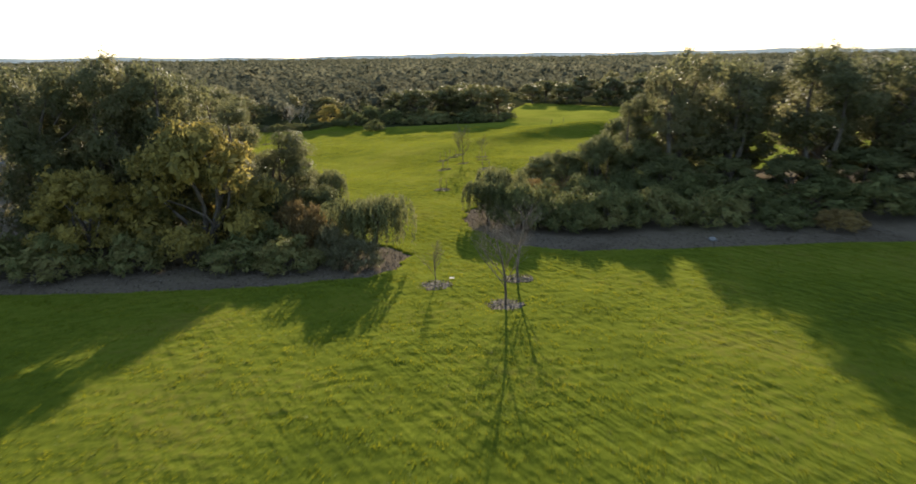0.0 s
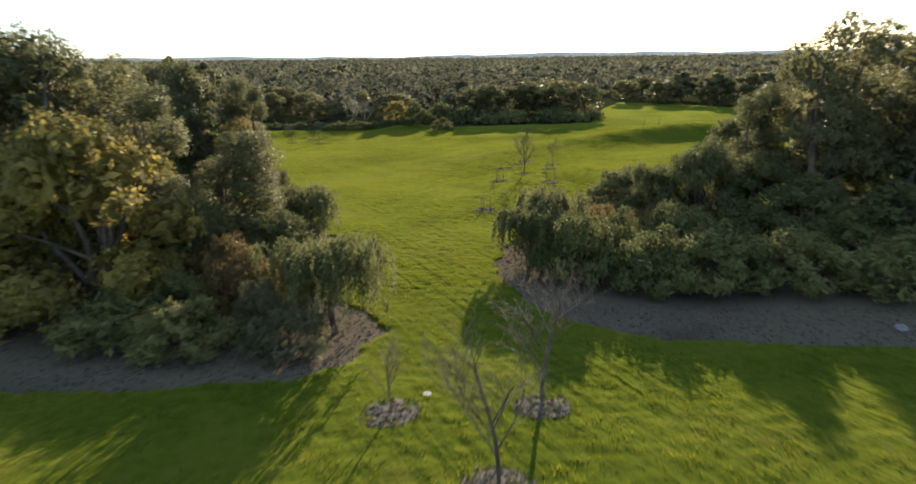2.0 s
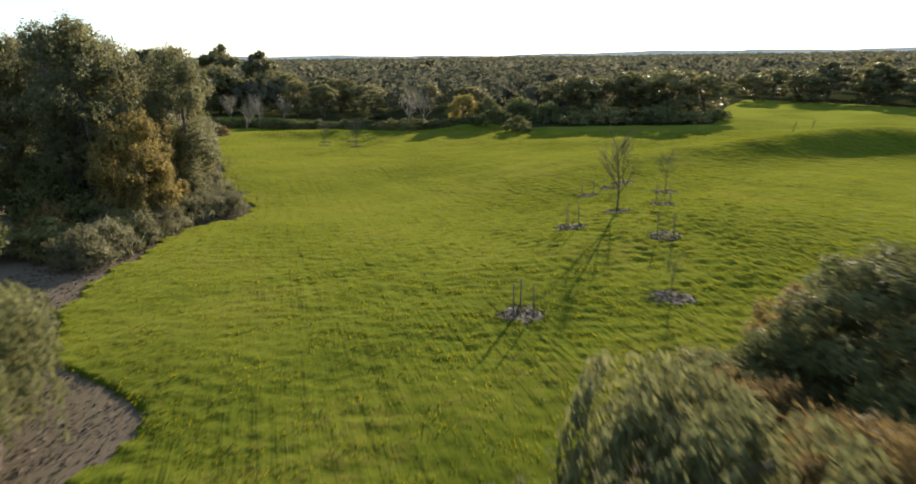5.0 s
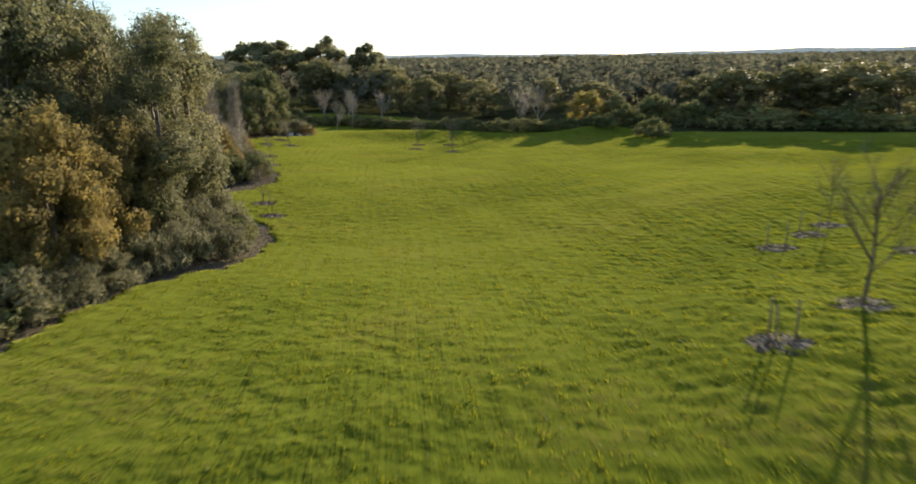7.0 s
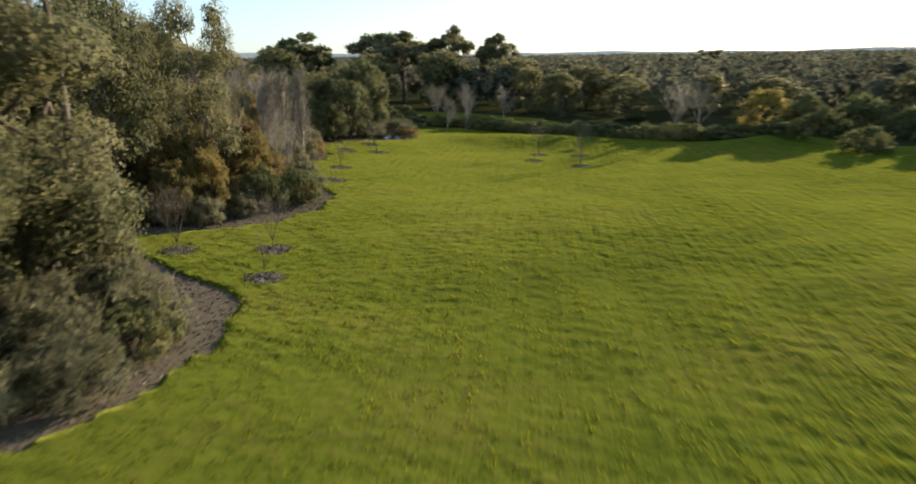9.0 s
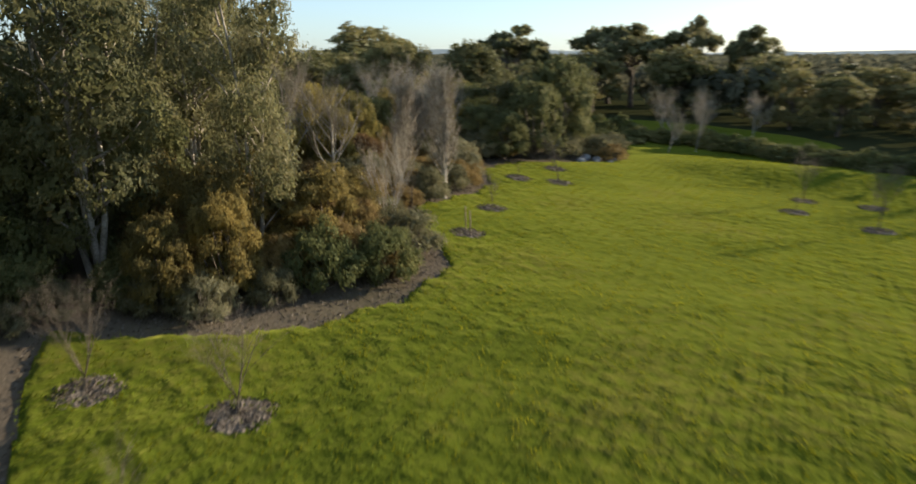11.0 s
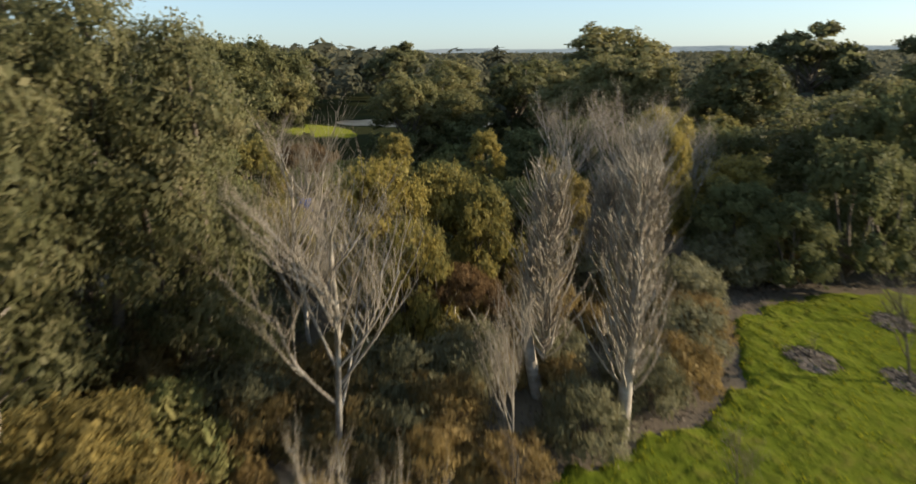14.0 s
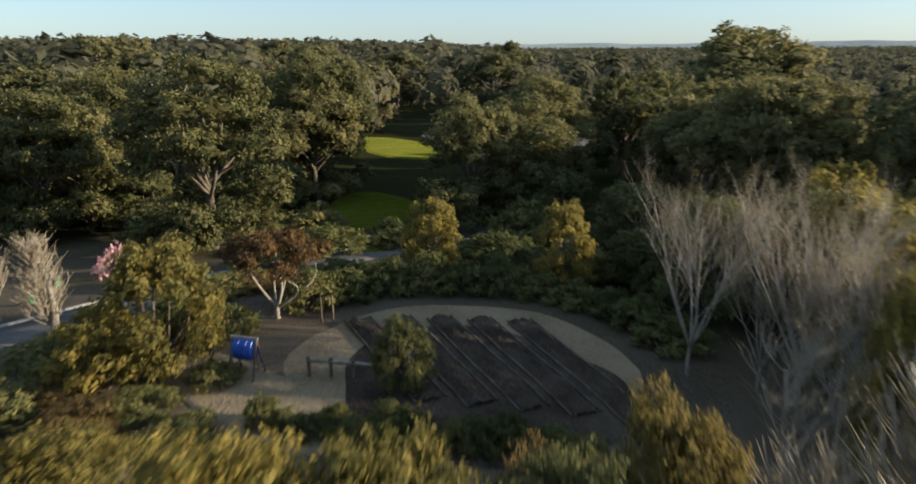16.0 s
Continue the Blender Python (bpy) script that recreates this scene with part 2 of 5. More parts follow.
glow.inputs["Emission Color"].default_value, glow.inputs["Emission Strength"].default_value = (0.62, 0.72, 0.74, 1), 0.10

# ---------- land ----------
MOUNDS = ((29, 61, 1.75, 9), (3.5, 87, 0.95, 7), (-75, 108, 2.08, 14), (-58, 104, 0.48, 9), (-48, 112, -0.28, 9), (-30, 100, -0.48, 14), (-12, 95, -0.99, 10), (-45, 130, -0.61, 13), (-20, 115, -0.15, 15),
          (-50, 146, -0.42, 13), (-25, 138, -0.56, 14), (0, 108, 0.18, 10), (5, 130, -0.21, 13), (28, 130, 0.24, 13), (-70, 150, -0.25, 14), (-35, 160, -0.26, 14), (0, 155, -0.14, 15), (-36, 92, -0.32, 9), (0, 45, -0.13, 10), (-72, 128, 0.54, 12))
# long banks on the lawn: x, y, height, half length, half width, turn
BANKS = ((24, 130, 2.4, 16, 4.3, 24), (-50, 146.5, 0.9, 8.0, 3.2, 20), (-27.5, 155.5, 1.0, 4.5, 2.6, 60), (-8, 137, 0.35, 9, 4, 0))


def land(x, y):
    """Height of the ground, for numbers or arrays."""
    x, y = np.asarray(x, float), np.asarray(y, float)
    u = 125 - 14 * np.log1p(np.exp(np.clip((125 - y) / 14, -60, 60)))
    u = np.maximum(u, -40)
    z = 1.33 - 0.033 * u + 0.0057 * np.clip(x, -60, 60)
    for a, b, h, s in MOUNDS:
        z = z + h * np.exp(-((x - a) ** 2 + (y - b) ** 2) / (2 * s * s))
    for a, b, h, s, w, turn in BANKS:
        c, q = np.cos(np.radians(turn)), np.sin(np.radians(turn))
        z = z + h * np.exp(-(((x - a) * c + (y - b) * q) / s) ** 2 / 2 - (((y - b) * c - (x - a) * q) / w) ** 2 / 2)
    z = z + 0.05 * np.sin(x * 0.9 + 1.3 * np.sin(y * 0.31)) * np.sin(y * 0.7 + 1.1 * np.sin(x * 0.27))
    far = np.hypot(x + 20, y - 90)
    d = np.clip((far - 110) / 450, 0, 1)
    west = np.clip((-x - 90) / 160, 0, 1) * np.clip((260 - y) / 160, 0, 1)
    z = z + (-7.5 * (1 - west) + 4.5 * west) * d * d * (3 - 2 * d)
    # the country climbs gently to the north-west and west
    rise = np.interp(np.degrees(np.arctan2(-x - 20, np.maximum(y - 90, -0.2 * far))), (-60, 0, 35, 60, 90, 110), (0.004, 0.004, 0.006, 0.010, 0.0145, 0.015))
    return z + rise * np.maximum(0, far - 260)


def lz(x, y):
    return float(land(x, y))


def mesh_object(name, V, F, material, parent=None, label="", smooth=False):
    """One mesh object from an array of points and an array (or list) of faces."""
    me = bpy.data.meshes.new(name)
    V = np.asarray(V, np.float32)
    if isinstance(F, np.ndarray):
        n = F.shape[1]
        me.vertices.add(len(V))
        me.vertices.foreach_set("co", V.ravel())
        me.loops.add(F.size)
        me.loops.foreach_set("vertex_index", F.astype(np.int32).ravel())
        me.polygons.add(len(F))
        me.polygons.foreach_set("loop_start", np.arange(0, F.size, n, dtype=np.int32))
        me.update(calc_edges=True)
    else:
        me.from_pydata([tuple(v) for v in V.tolist()], [], F)
    if smooth:
        me.polygons.foreach_set("use_smooth", np.ones(len(me.polygons), bool))
    me.materials.append(MAT[material])
    ob = new(name, me)
    if parent is not None:
        ob.parent = parent
    if label:
        ob["label"] = label
    return ob


def part(name, bm, material, parent, label=""):
    """Links a bmesh as one mesh object under a thing or under a part."""
    me = bpy.data.meshes.new(name)
    bm.to_mesh(me)
    bm.free()
    me.materials.append(MAT[material])
    ob = new(name, me)
    ob.parent = parent
    if label:
        ob["label"] = label
    return ob


def grid_faces(nr, nc):
    i = np.arange(nr - 1)[:, None] * nc + np.arange(nc - 1)[None, :]
    return np.stack([i, i + 1, i + nc + 1, i + nc], -1).reshape(-1, 4)


def spread(lo, hi, step, far, grow=1.22):
    a = list(np.arange(lo, hi + 0.01, step))
    d = step
    while a[-1] < far:
        d *= grow
        a.append(a[-1] + d)
    d = step
    while a[0] > -far:
        d *= grow
        a.insert(0, a[0] - d)
    return np.array(a)


gx, gy = spread(-130, 80, 1.5, 4300), spread(-40, 210, 1.5, 4300)
GX, GY = np.meshgrid(gx, gy)
V = np.stack([GX, GY, land(GX, GY)], -1).reshape(-1, 3)
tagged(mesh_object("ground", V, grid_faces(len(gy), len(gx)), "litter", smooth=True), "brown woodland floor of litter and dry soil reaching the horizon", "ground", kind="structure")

# Edges of the lawn: the planted side (left) and the far grove (right), as x along y.
LEFT_Y = (-45, 20, 33, 35.0, 35.4, 36.2, 37.2, 37.8, 39.5, 42.8, 44.6, 45.8, 48, 51.1, 55.8, 59.0, 60, 61, 65, 70.1, 73.8, 76.5, 80.4, 86.0, 90.7, 92.4, 93.4, 93.8)
LEFT_X = (-75, -75, -70, -40, -18, -11, -8.1, -5.3, -4, -3.5, -4.3, -5.9, -8.8, -9.7, -9.2, -9.6, -11.5, -15, -19, -21.6, -22.5, -23.9, -25.3, -24.7, -27.3, -29.1, -30.2, -31.8)
LEFT_Y2 = (93.9, 94.0, 94.7, 97.7, 101.1, 105.9, 109.5, 110.2, 110.5, 110.9, 112.5, 114.9, 118.1, 120.0, 120.7, 122.6, 125.9, 129.0, 134.4, 137.8, 146.2, 149.3, 153.6, 157.4, 157.5, 157.6, 157.7, 162, 185, 200, 225)
LEFT_X2 = (-36.3, -39.0, -42.5, -40.8, -39.6, -40.6, -43.4, -45.5, -49.0, -51.1, -52.0, -53.2, -54.5, -56.1, -57.7, -60.8, -62.0, -63.0, -62.7, -62.3, -69.6, -73.3, -75.4, -76.0, -50, -30, -18, 11, 14, 16, 22)
RIGHT_Y = (-45, 42.4, 42.9, 45.7, 49.8, 53, 57.1, 58.6, 62, 66, 70, 74, 77, 79, 80, 165, 190, 225)
RIGHT_X = (80, 80, 8, 3.4, 1.4, 0.3, 0.6, 1.1, 2.4, 4.4, 8, 13, 22, 40, 75, 75, 60, 26)


def left_edge(y):
    w = 0.18 * np.sin(y * 2.1) + 0.1 * np.sin(y * 5.3 + 1)
    return np.interp(y, LEFT_Y + LEFT_Y2, LEFT_X + LEFT_X2) + w


def right_edge(y):
    w = 0.18 * np.sin(y * 1.9 + 2) + 0.1 * np.sin(y * 4.7)
    return np.interp(y, RIGHT_Y, RIGHT_X) + w


def on_lawn(x, y, margin=0.0):
    return (x > left_edge(y) + margin) & (x < right_edge(y) - margin) & (y < 224)


def tussocks(x, y):
    """Small uneven relief of the rough-mown turf, strongest on the low rise."""
    rng = np.random.RandomState(77)
    x, y = np.asarray(x, float), np.asarray(y, float)
    wx, wy = x + 0.5 * np.sin(y * 0.9 + 1) + 0.25 * np.sin(y * 2.3), y + 0.5 * np.sin(x * 0.8) + 0.25 * np.sin(x * 2.1 + 2)
    s = 0.0
    for k in range(20):
        a, wl_ = rng.normal() * 1.1 + 1.75, rng.uniform(0.45, 1.1)
        s = s + wl_ ** 0.5 * np.sin((wx * math.cos(a) + wy * math.sin(a)) * 6.283 / wl_ + rng.uniform(0, 6.3))
    s = s / 4.2
    rise = np.exp(-((x - 3) ** 2 / 160 + (y - 86) ** 2 / 700)) + 0.4 * np.exp(-((x - 4) ** 2 / 200 + (y - 28) ** 2 / 160))
    patchy = 0.5 + 0.5 * np.sin(x * 0.21 + 1.3 * np.sin(y * 0.13)) * np.sin(y * 0.17 + 0.8)
    return np.maximum(-0.09, 0.031 * (0.3 + 0.3 * patchy + 1.3 * rise) * (s - 0.3 * np.abs(s)))


ys = np.concatenate([np.arange(-45, 20, 1.0), np.arange(20, 125, 0.22), np.arange(125, 165, 0.4), np.arange(165, 226, 1.5)])
cols = np.concatenate([np.arange(-76, -58, 1.0), np.arange(-58, -14, 0.3), np.arange(-14, 18, 0.26), np.arange(18, 82, 1.2)])
nc = len(cols)
L, R = left_edge(ys), right_edge(ys)
X = np.clip(cols[None, :], L[:, None], R[:, None])
Y = np.repeat(ys[:, None], nc, 1)
Z = land(X, Y) + np.where(X == cols[None, :], 0.10 + tussocks(X, Y), -0.05)
F = np.asarray(grid_faces(len(ys), nc))
F = F[np.ptp(X.reshape(-1)[F], axis=1) > 1e-4]
tagged(mesh_object("lawn", np.stack([X, Y, Z], -1).reshape(-1, 3), F, "lawn", smooth=True), "tufty yellow-green lawn lit by a low sun", "lawn", kind="structure")


def patch(name, cx, cy, rx, ry, turn, material, label, category, lift=0.05, wobble=0.12, seed=0, rings=7, n=56):
    """A flat, irregular sheet that follows the ground."""
    rng = np.random.RandomState(seed)
    a = np.linspace(0, 2 * np.pi, n, endpoint=False)
    w = 1 + sum(wobble / k * np.sin(k * a + rng.rand() * 6.3) for k in (2, 3, 5, 9))
    V, F = [(cx, cy, lz(cx, cy) + lift)], []
    c, s_ = math.cos(radians(turn)), math.sin(radians(turn))
    for r in range(1, rings + 1):
        q = r / rings
        u, v = rx * q * w * np.cos(a), ry * q * w * np.sin(a)
        px_, py_ = cx + u * c - v * s_, cy + u * s_ + v * c
        pz = land(px_, py_) + lift - (0.1 + lift if r == rings else 0)
        V += list(zip(px_, py_, pz))
    for i in range(n):
        F.append((0, 1 + i, 1 + (i + 1) % n))
        for r in range(rings - 1):
            o = 1 + r * n
            F.append((o + i, o + n + i, o + n + (i + 1) % n, o + (i + 1) % n))
    return tagged(mesh_object(name, V, F, material, smooth=True), label, category, kind="structure")


# ---------- plant building ----------
def tube(P, R, sides=6):
    """Points and faces of a tapered tube along P."""
    P, R = np.asarray(P, float), np.asarray(R, float)
    T = np.gradient(P, axis=0)
    T /= np.linalg.norm(T, axis=1)[:, None] + 1e-9
    A = np.cross(T, (0.31, 0.95, 0.05))
    A /= np.linalg.norm(A, axis=1)[:, None] + 1e-9
    B = np.cross(T, A)
    a = np.linspace(0, 2 * np.pi, sides, endpoint=False)
    V = P[:, None] + R[:, None, None] * (A[:, None] * np.cos(a)[None, :, None] + B[:, None] * np.sin(a)[None, :, None])
    n = len(P)
    i = np.arange(n - 1)[:, None] * sides
    j = np.arange(sides)[None, :]
    k = (j + 1) % sides
    F = np.stack([i + j, i + k, i + sides + k, i + sides + j], -1).reshape(-1, 4)
    return V.reshape(-1, 3), F


def join(pieces):
    Vs, Fs, o = [], [], 0
    for V, F in pieces:
        Vs.append(V)
        Fs.append(F + o)
        o += len(V)
    return np.concatenate(Vs), np.concatenate(Fs)


def leaves(C, D, length, width, rng, facing=None):
    """Pointed leaf blades at C along D: four corners each. facing: the way their faces look, if any."""
    n = len(C)
    if facing is not None:
        D = D - facing * np.sum(D * facing, axis=1)[:, None]
    D = D / (np.linalg.norm(D, axis=1)[:, None] + 1e-9)
    S = np.cross(D, rng.normal(size=(n, 3)) if facing is None else facing)
    S /= np.linalg.norm(S, axis=1)[:, None] + 1e-9
    l = (length * rng.uniform(0.6, 1.3, n))[:, None]
    w = (width * rng.uniform(0.6, 1.3, n))[:, None]
    V = np.stack([C, C + D * l * 0.45 + S * w / 2, C + D * l, C + D * l * 0.5 - S * w / 2], 1)
    return V.reshape(-1, 3), np.arange(4 * n).reshape(n, 4)


def crown(lobes, n, length, width, rng, clump=0.35, per=26, droop=0.3, up=0.0):
    """Leaves in clumps on the shells of lobes (x, y, z, rx, rz), with larger ones inside them."""
    lobes = np.array(lobes, float)
    area = lobes[:, 3] * lobes[:, 4]
    n, grow = int(n * (1, 0.5, 0.24)[LOD]), (1, 1.35, 1.85)[LOD]
    length, width = length * grow, width * grow
    m = max(8, int(1.6 * n / per))
    pick = rng.choice(len(lobes), m, p=area / area.sum())
    d = rng.normal(size=(m, 3))
    d[:, 2] = np.abs(d[:, 2]) * 0.9 - 0.4 + 0.2 * rng.normal(size=m)
    d /= np.linalg.norm(d, axis=1)[:, None]
    q = lobes[pick]
    r = rng.uniform(0.68, 1.08, m)
    rad = np.stack([q[:, 3], q[:, 3], q[:, 4]], 1)
    c = q[:, :3] + d * r[:, None] * rad
    gap = (c[:, None, :] - lobes[None, :, :3]) / np.stack([lobes[:, 3], lobes[:, 3], lobes[:, 4]], 1)[None]
    free = (np.linalg.norm(gap, axis=2) < 0.78).sum(1) == 0
    c, d, m = c[free], d[free], int(free.sum())
    size = clump * rng.uniform(0.6, 1.3, m)
    C = np.repeat(c, per, 0)
    dd = np.repeat(d, per, 0)
    P = C + rng.normal(size=(len(C), 3)) * np.repeat(size, per)[:, None] * (0.6, 0.6, 0.5)
    N = dd + rng.normal(size=(len(C), 3)) * (0.55, 0.48, 0.36)[LOD]
    N /= np.linalg.norm(N, axis=1)[:, None]
    D = rng.normal(size=(len(C), 3)) + (0, 0, up - 2 * droop)
    keep = P[:, 2] > 0.03
    outer = leaves(P[keep], D[keep], length, width, rng, N[keep])
    k = n // 7
    q = lobes[rng.choice(len(lobes), k, p=area / area.sum())]
    d = rng.normal(size=(k, 3))
    d /= np.linalg.norm(d, axis=1)[:, None]
    P = q[:, :3] + d * rng.uniform(0.3, 0.8, k)[:, None] * np.stack([q[:, 3], q[:, 3], q[:, 4]], 1)
    keep = P[:, 2] > 0.05
    inner = leaves(P[keep], rng.normal(size=(k, 3))[keep], length * 2.2, width * 2.6, rng, d[keep])
    return join([outer, inner])


def limb(a, b, r0, r1, rng, bend=0.12, n=6, sides=6):
    a, b = np.array(a, float), np.array(b, float)
    t = np.linspace(0, 1, n)[:, None]
    L = np.linalg.norm(b - a)
    w = rng.normal(size=3) * bend * L
    P = a * (1 - t) + b * t + w * np.sin(t * np.pi) * (1, 1, 0.4)
    return tube(P, r0 * (1 - t[:, 0]) + r1 * t[:, 0], sides)


PROTO = {}
LOD = 0
LINE = ((0, 0), (4, 33), (0, 55), (-17, 93), (-33, 105), (-53, 113))


def gum(v, low=None, bark="bark", n=32000):
    """Tall gum: forked trunk, tall clumpy crown. 10 m high, 6 m wide."""
    rng = np.random.RandomState(100 + v)
    e = new("gum_tree")
    wood, lobes = [], []
    stems = 2 + v % 3
    for k in range(stems):
        a = k * 2 * math.pi / stems + rng.uniform(-0.5, 0.5)
        lean = rng.uniform(0.5, 1.3)
        topz = rng.uniform(7.8, 9.4) if k else 9.2
        tip = np.array((math.cos(a) * lean, math.sin(a) * lean, topz))
        wood.append(limb((0.12 * math.cos(a), 0.12 * math.sin(a), -0.3), tip, 0.2 if bark == "bark" else 0.12, 0.03, rng, 0.05, 9, 7))
        for j in range(8):
            lo = low or (0.07 if v % 2 == 0 else 0.16)
            f = lo + (0.97 - lo) * (j + rng.uniform(0, 0.7)) / 8
            b = rng.uniform(0, 6.3)
            reach = (1.75 - 1.2 * abs(f - 0.45)) * rng.uniform(0.45, 1.05) * (1.0 if f < 0.85 else 0.5)
            p = tip * f + np.array((math.cos(b) * reach, math.sin(b) * reach, rng.uniform(0, 0.5)))
            p[2] = min(p[2], 9.2)
            wood.append(limb(tip * max(0.1, f - 0.1), p, 0.06, 0.015, rng, 0.1, 5, 4))
            lobes.append((*p, rng.uniform(0.7, 1.2), rng.uniform(0.75, 1.35)))
    part_np(e, "trunk", join(wood), bark)
    part_np(e, "crown", crown(lobes, n, 0.14, 0.055, rng, 0.2, 26, 0.55), "euc")
    return e


def trunk_and_limbs(e, wood, bark):
    """The first tube is the trunk; the limbs in the crown go together."""
    part_np(e, "trunk", wood[0], bark)
    return tagged(part_np(e, "branchwork", join(wood[1:]), bark), kind="stuff")


def part_np(parent, name, VF, material, label=""):
    return mesh_object(name, VF[0], VF[1], material, parent, label)


def spreading_gum(v):
    """Gum with a bare trunk and a broad layered head. 12 m high, 10 m wide."""
    rng = np.random.RandomState(140 + v)
    e = new("spreading_gum_tree")
    wood, lobes = [limb((0, 0, -0.3), (0.3, 0.2, 6), 0.36, 0.2, rng, 0.04, 7, 7)], []
    for k in range(13):
        a, rr = k * 2.4, 4.3 * math.sqrt((k + 0.5) / 13)
        p = np.array((math.cos(a) * rr, math.sin(a) * rr, 10.8 - 0.16 * rr * rr + rng.uniform(-1.0, 0.5)))
        wood.append(limb((0.2, 0.1, rng.uniform(4, 6)), p - (0, 0, 0.5), 0.14, 0.03, rng, 0.1, 6, 5))
        lobes.append((*p, rng.uniform(1.0, 1.6), rng.uniform(0.6, 1.0)))
    for k in range(6):
        a = rng.uniform(0, 6.3)
        lobes.append((math.cos(a) * 3.2, math.sin(a) * 3.2, rng.uniform(4.5, 7.5), 1.2, 0.9))
    trunk_and_limbs(e, wood, "bark")
    part_np(e, "crown", crown(lobes, 26000, 0.24, 0.12, rng, 0.26, 24, 0.2), "euc")
    return e


def woodland_gum(v):
    """Bushy woodland gum: forked limbs under a rounded crown of many heads. 10 m high, 7.5 m wide."""
    rng = np.random.RandomState(420 + v)
    e = new("woodland_gum")
    wood, lobes = [limb((0, 0, -0.3), (0.2, 0.1, 3.0), 0.24, 0.17, rng, 0.04, 6, 7)], []
    n = 24
    for k in range(n):
        f = (k + 0.5) / n
        a, up = k * 2.4 + rng.uniform(-0.3, 0.3), 1 - 1.55 * f
        side = math.sqrt(max(0.05, 1 - up * up))
        out = rng.uniform(0.62, 1.0)
        p = np.array((math.cos(a) * side * 3.0 * out, math.sin(a) * side * 3.0 * out, 6.0 + 3.1 * up * out + rng.uniform(-0.4, 0.4)))
        r = rng.uniform(0.75, 1.25)
        lobes.append((*p, r, r * rng.uniform(0.75, 1.0)))
        if k % 2 == 0:
            wood.append(limb((0.2, 0.1, rng.uniform(2.2, 4.0)), p, 0.1, 0.02, rng, 0.1, 6, 5))
    for k in range(9):
        a, r = k * 0.7 + rng.uniform(-0.3, 0.3), rng.uniform(0.7, 1.05)
        lobes.append((math.cos(a) * rng.uniform(1.6, 2.8), math.sin(a) * rng.uniform(1.6, 2.8), rng.uniform(1.2, 3.6), r, r))
    trunk_and_limbs(e, wood, "bark")
    part_np(e, "crown", crown(lobes, 34000, 0.16, 0.08, rng, 0.2, 24, 0.25), "wood")
    return e


def wattle(v, leaf="gold", name="wattle_tree"):
    """Round-headed small tree with foliage nearly to the ground. 5 m high, 6 m wide."""
    rng = np.random.RandomState(180 + v)
    e = new(name)
    wood, lobes = [], []
    for k in range(15):
        a, f = k * 2.4, (k + 0.5) / 15
        rr = 2.3 * math.sqrt(f)
        p = np.array((math.cos(a) * rr, math.sin(a) * rr, 4.2 - 2.4 * f * f + rng.uniform(-0.3, 0.35)))
        lobes.append((*p, rng.uniform(0.65, 1.0), rng.uniform(0.5, 0.85)))
        if k % 2 == 0:
            wood.append(limb((0, 0, rng.uniform(-0.2, 0.8)), p, 0.11, 0.02, rng, 0.12, 6, 5))
    for k in range(6):
        a = k * 1.05
        lobes.append((math.cos(a) * 2.0, math.sin(a) * 2.0, rng.uniform(1.0, 1.7), 0.9, 0.8))
    part_np(e, "trunk", join(wood), "bark")
    part_np(e, "crown", crown(lobes, 20000, 0.14, 0.07, rng, 0.17, 26, 0.25), leaf)
    return e


def weeping(v):
    """Weeping tree: hanging strands of narrow leaves from a domed head. 4.5 m high, 4.8 m wide."""
    rng = np.random.RandomState(220 + v)
    e = new("weeping_tree")
    wood = [limb((0, 0, -0.2), (0.1, 0, 2.2), 0.16, 0.11, rng, 0.05, 5, 7)]
    C, D = [], []
    heads = [(rng.uniform(-1.1, 1.1), rng.uniform(-1.1, 1.1), rng.uniform(3.3, 4.0), rng.uniform(0.9, 1.3)) for _ in range(7)]
    for hx, hy, hz, hr in heads:
        wood.append(limb((0.1, 0, 2.0), (hx, hy, hz - 0.2), 0.08, 0.02, rng, 0.12, 6, 5))
        for k in range(36):
            a, rr = rng.uniform(0, 6.3), hr * math.sqrt(rng.uniform(0.05, 1))
            x0, y0 = hx + math.cos(a) * rr, hy + math.sin(a) * rr
            z0 = hz + 0.5 * (1 - (rr / hr) ** 2)
            ln = z0 * rng.uniform(0.2, 0.86) * (0.35 + 0.65 * rr / hr)
            n = int(12 + ln * 15)
            t = np.sort(rng.rand(n)) ** 0.9
            out = 0.35 * np.sin(np.minimum(t * 2.5, 1.57))
            P = np.stack([x0 + math.cos(a) * out, y0 + math.sin(a) * out, z0 - ln * t], 1) + rng.normal(size=(n, 3)) * 0.05
            C.append(P)
            D.append(rng.normal(size=(n, 3)) * 0.4 + (0, 0, -1.0))
    trunk_and_limbs(e, wood, "bark")
    part_np(e, "crown", leaves(np.concatenate(C), np.concatenate(D), 0.22, 0.07, rng), "weep")
    return e


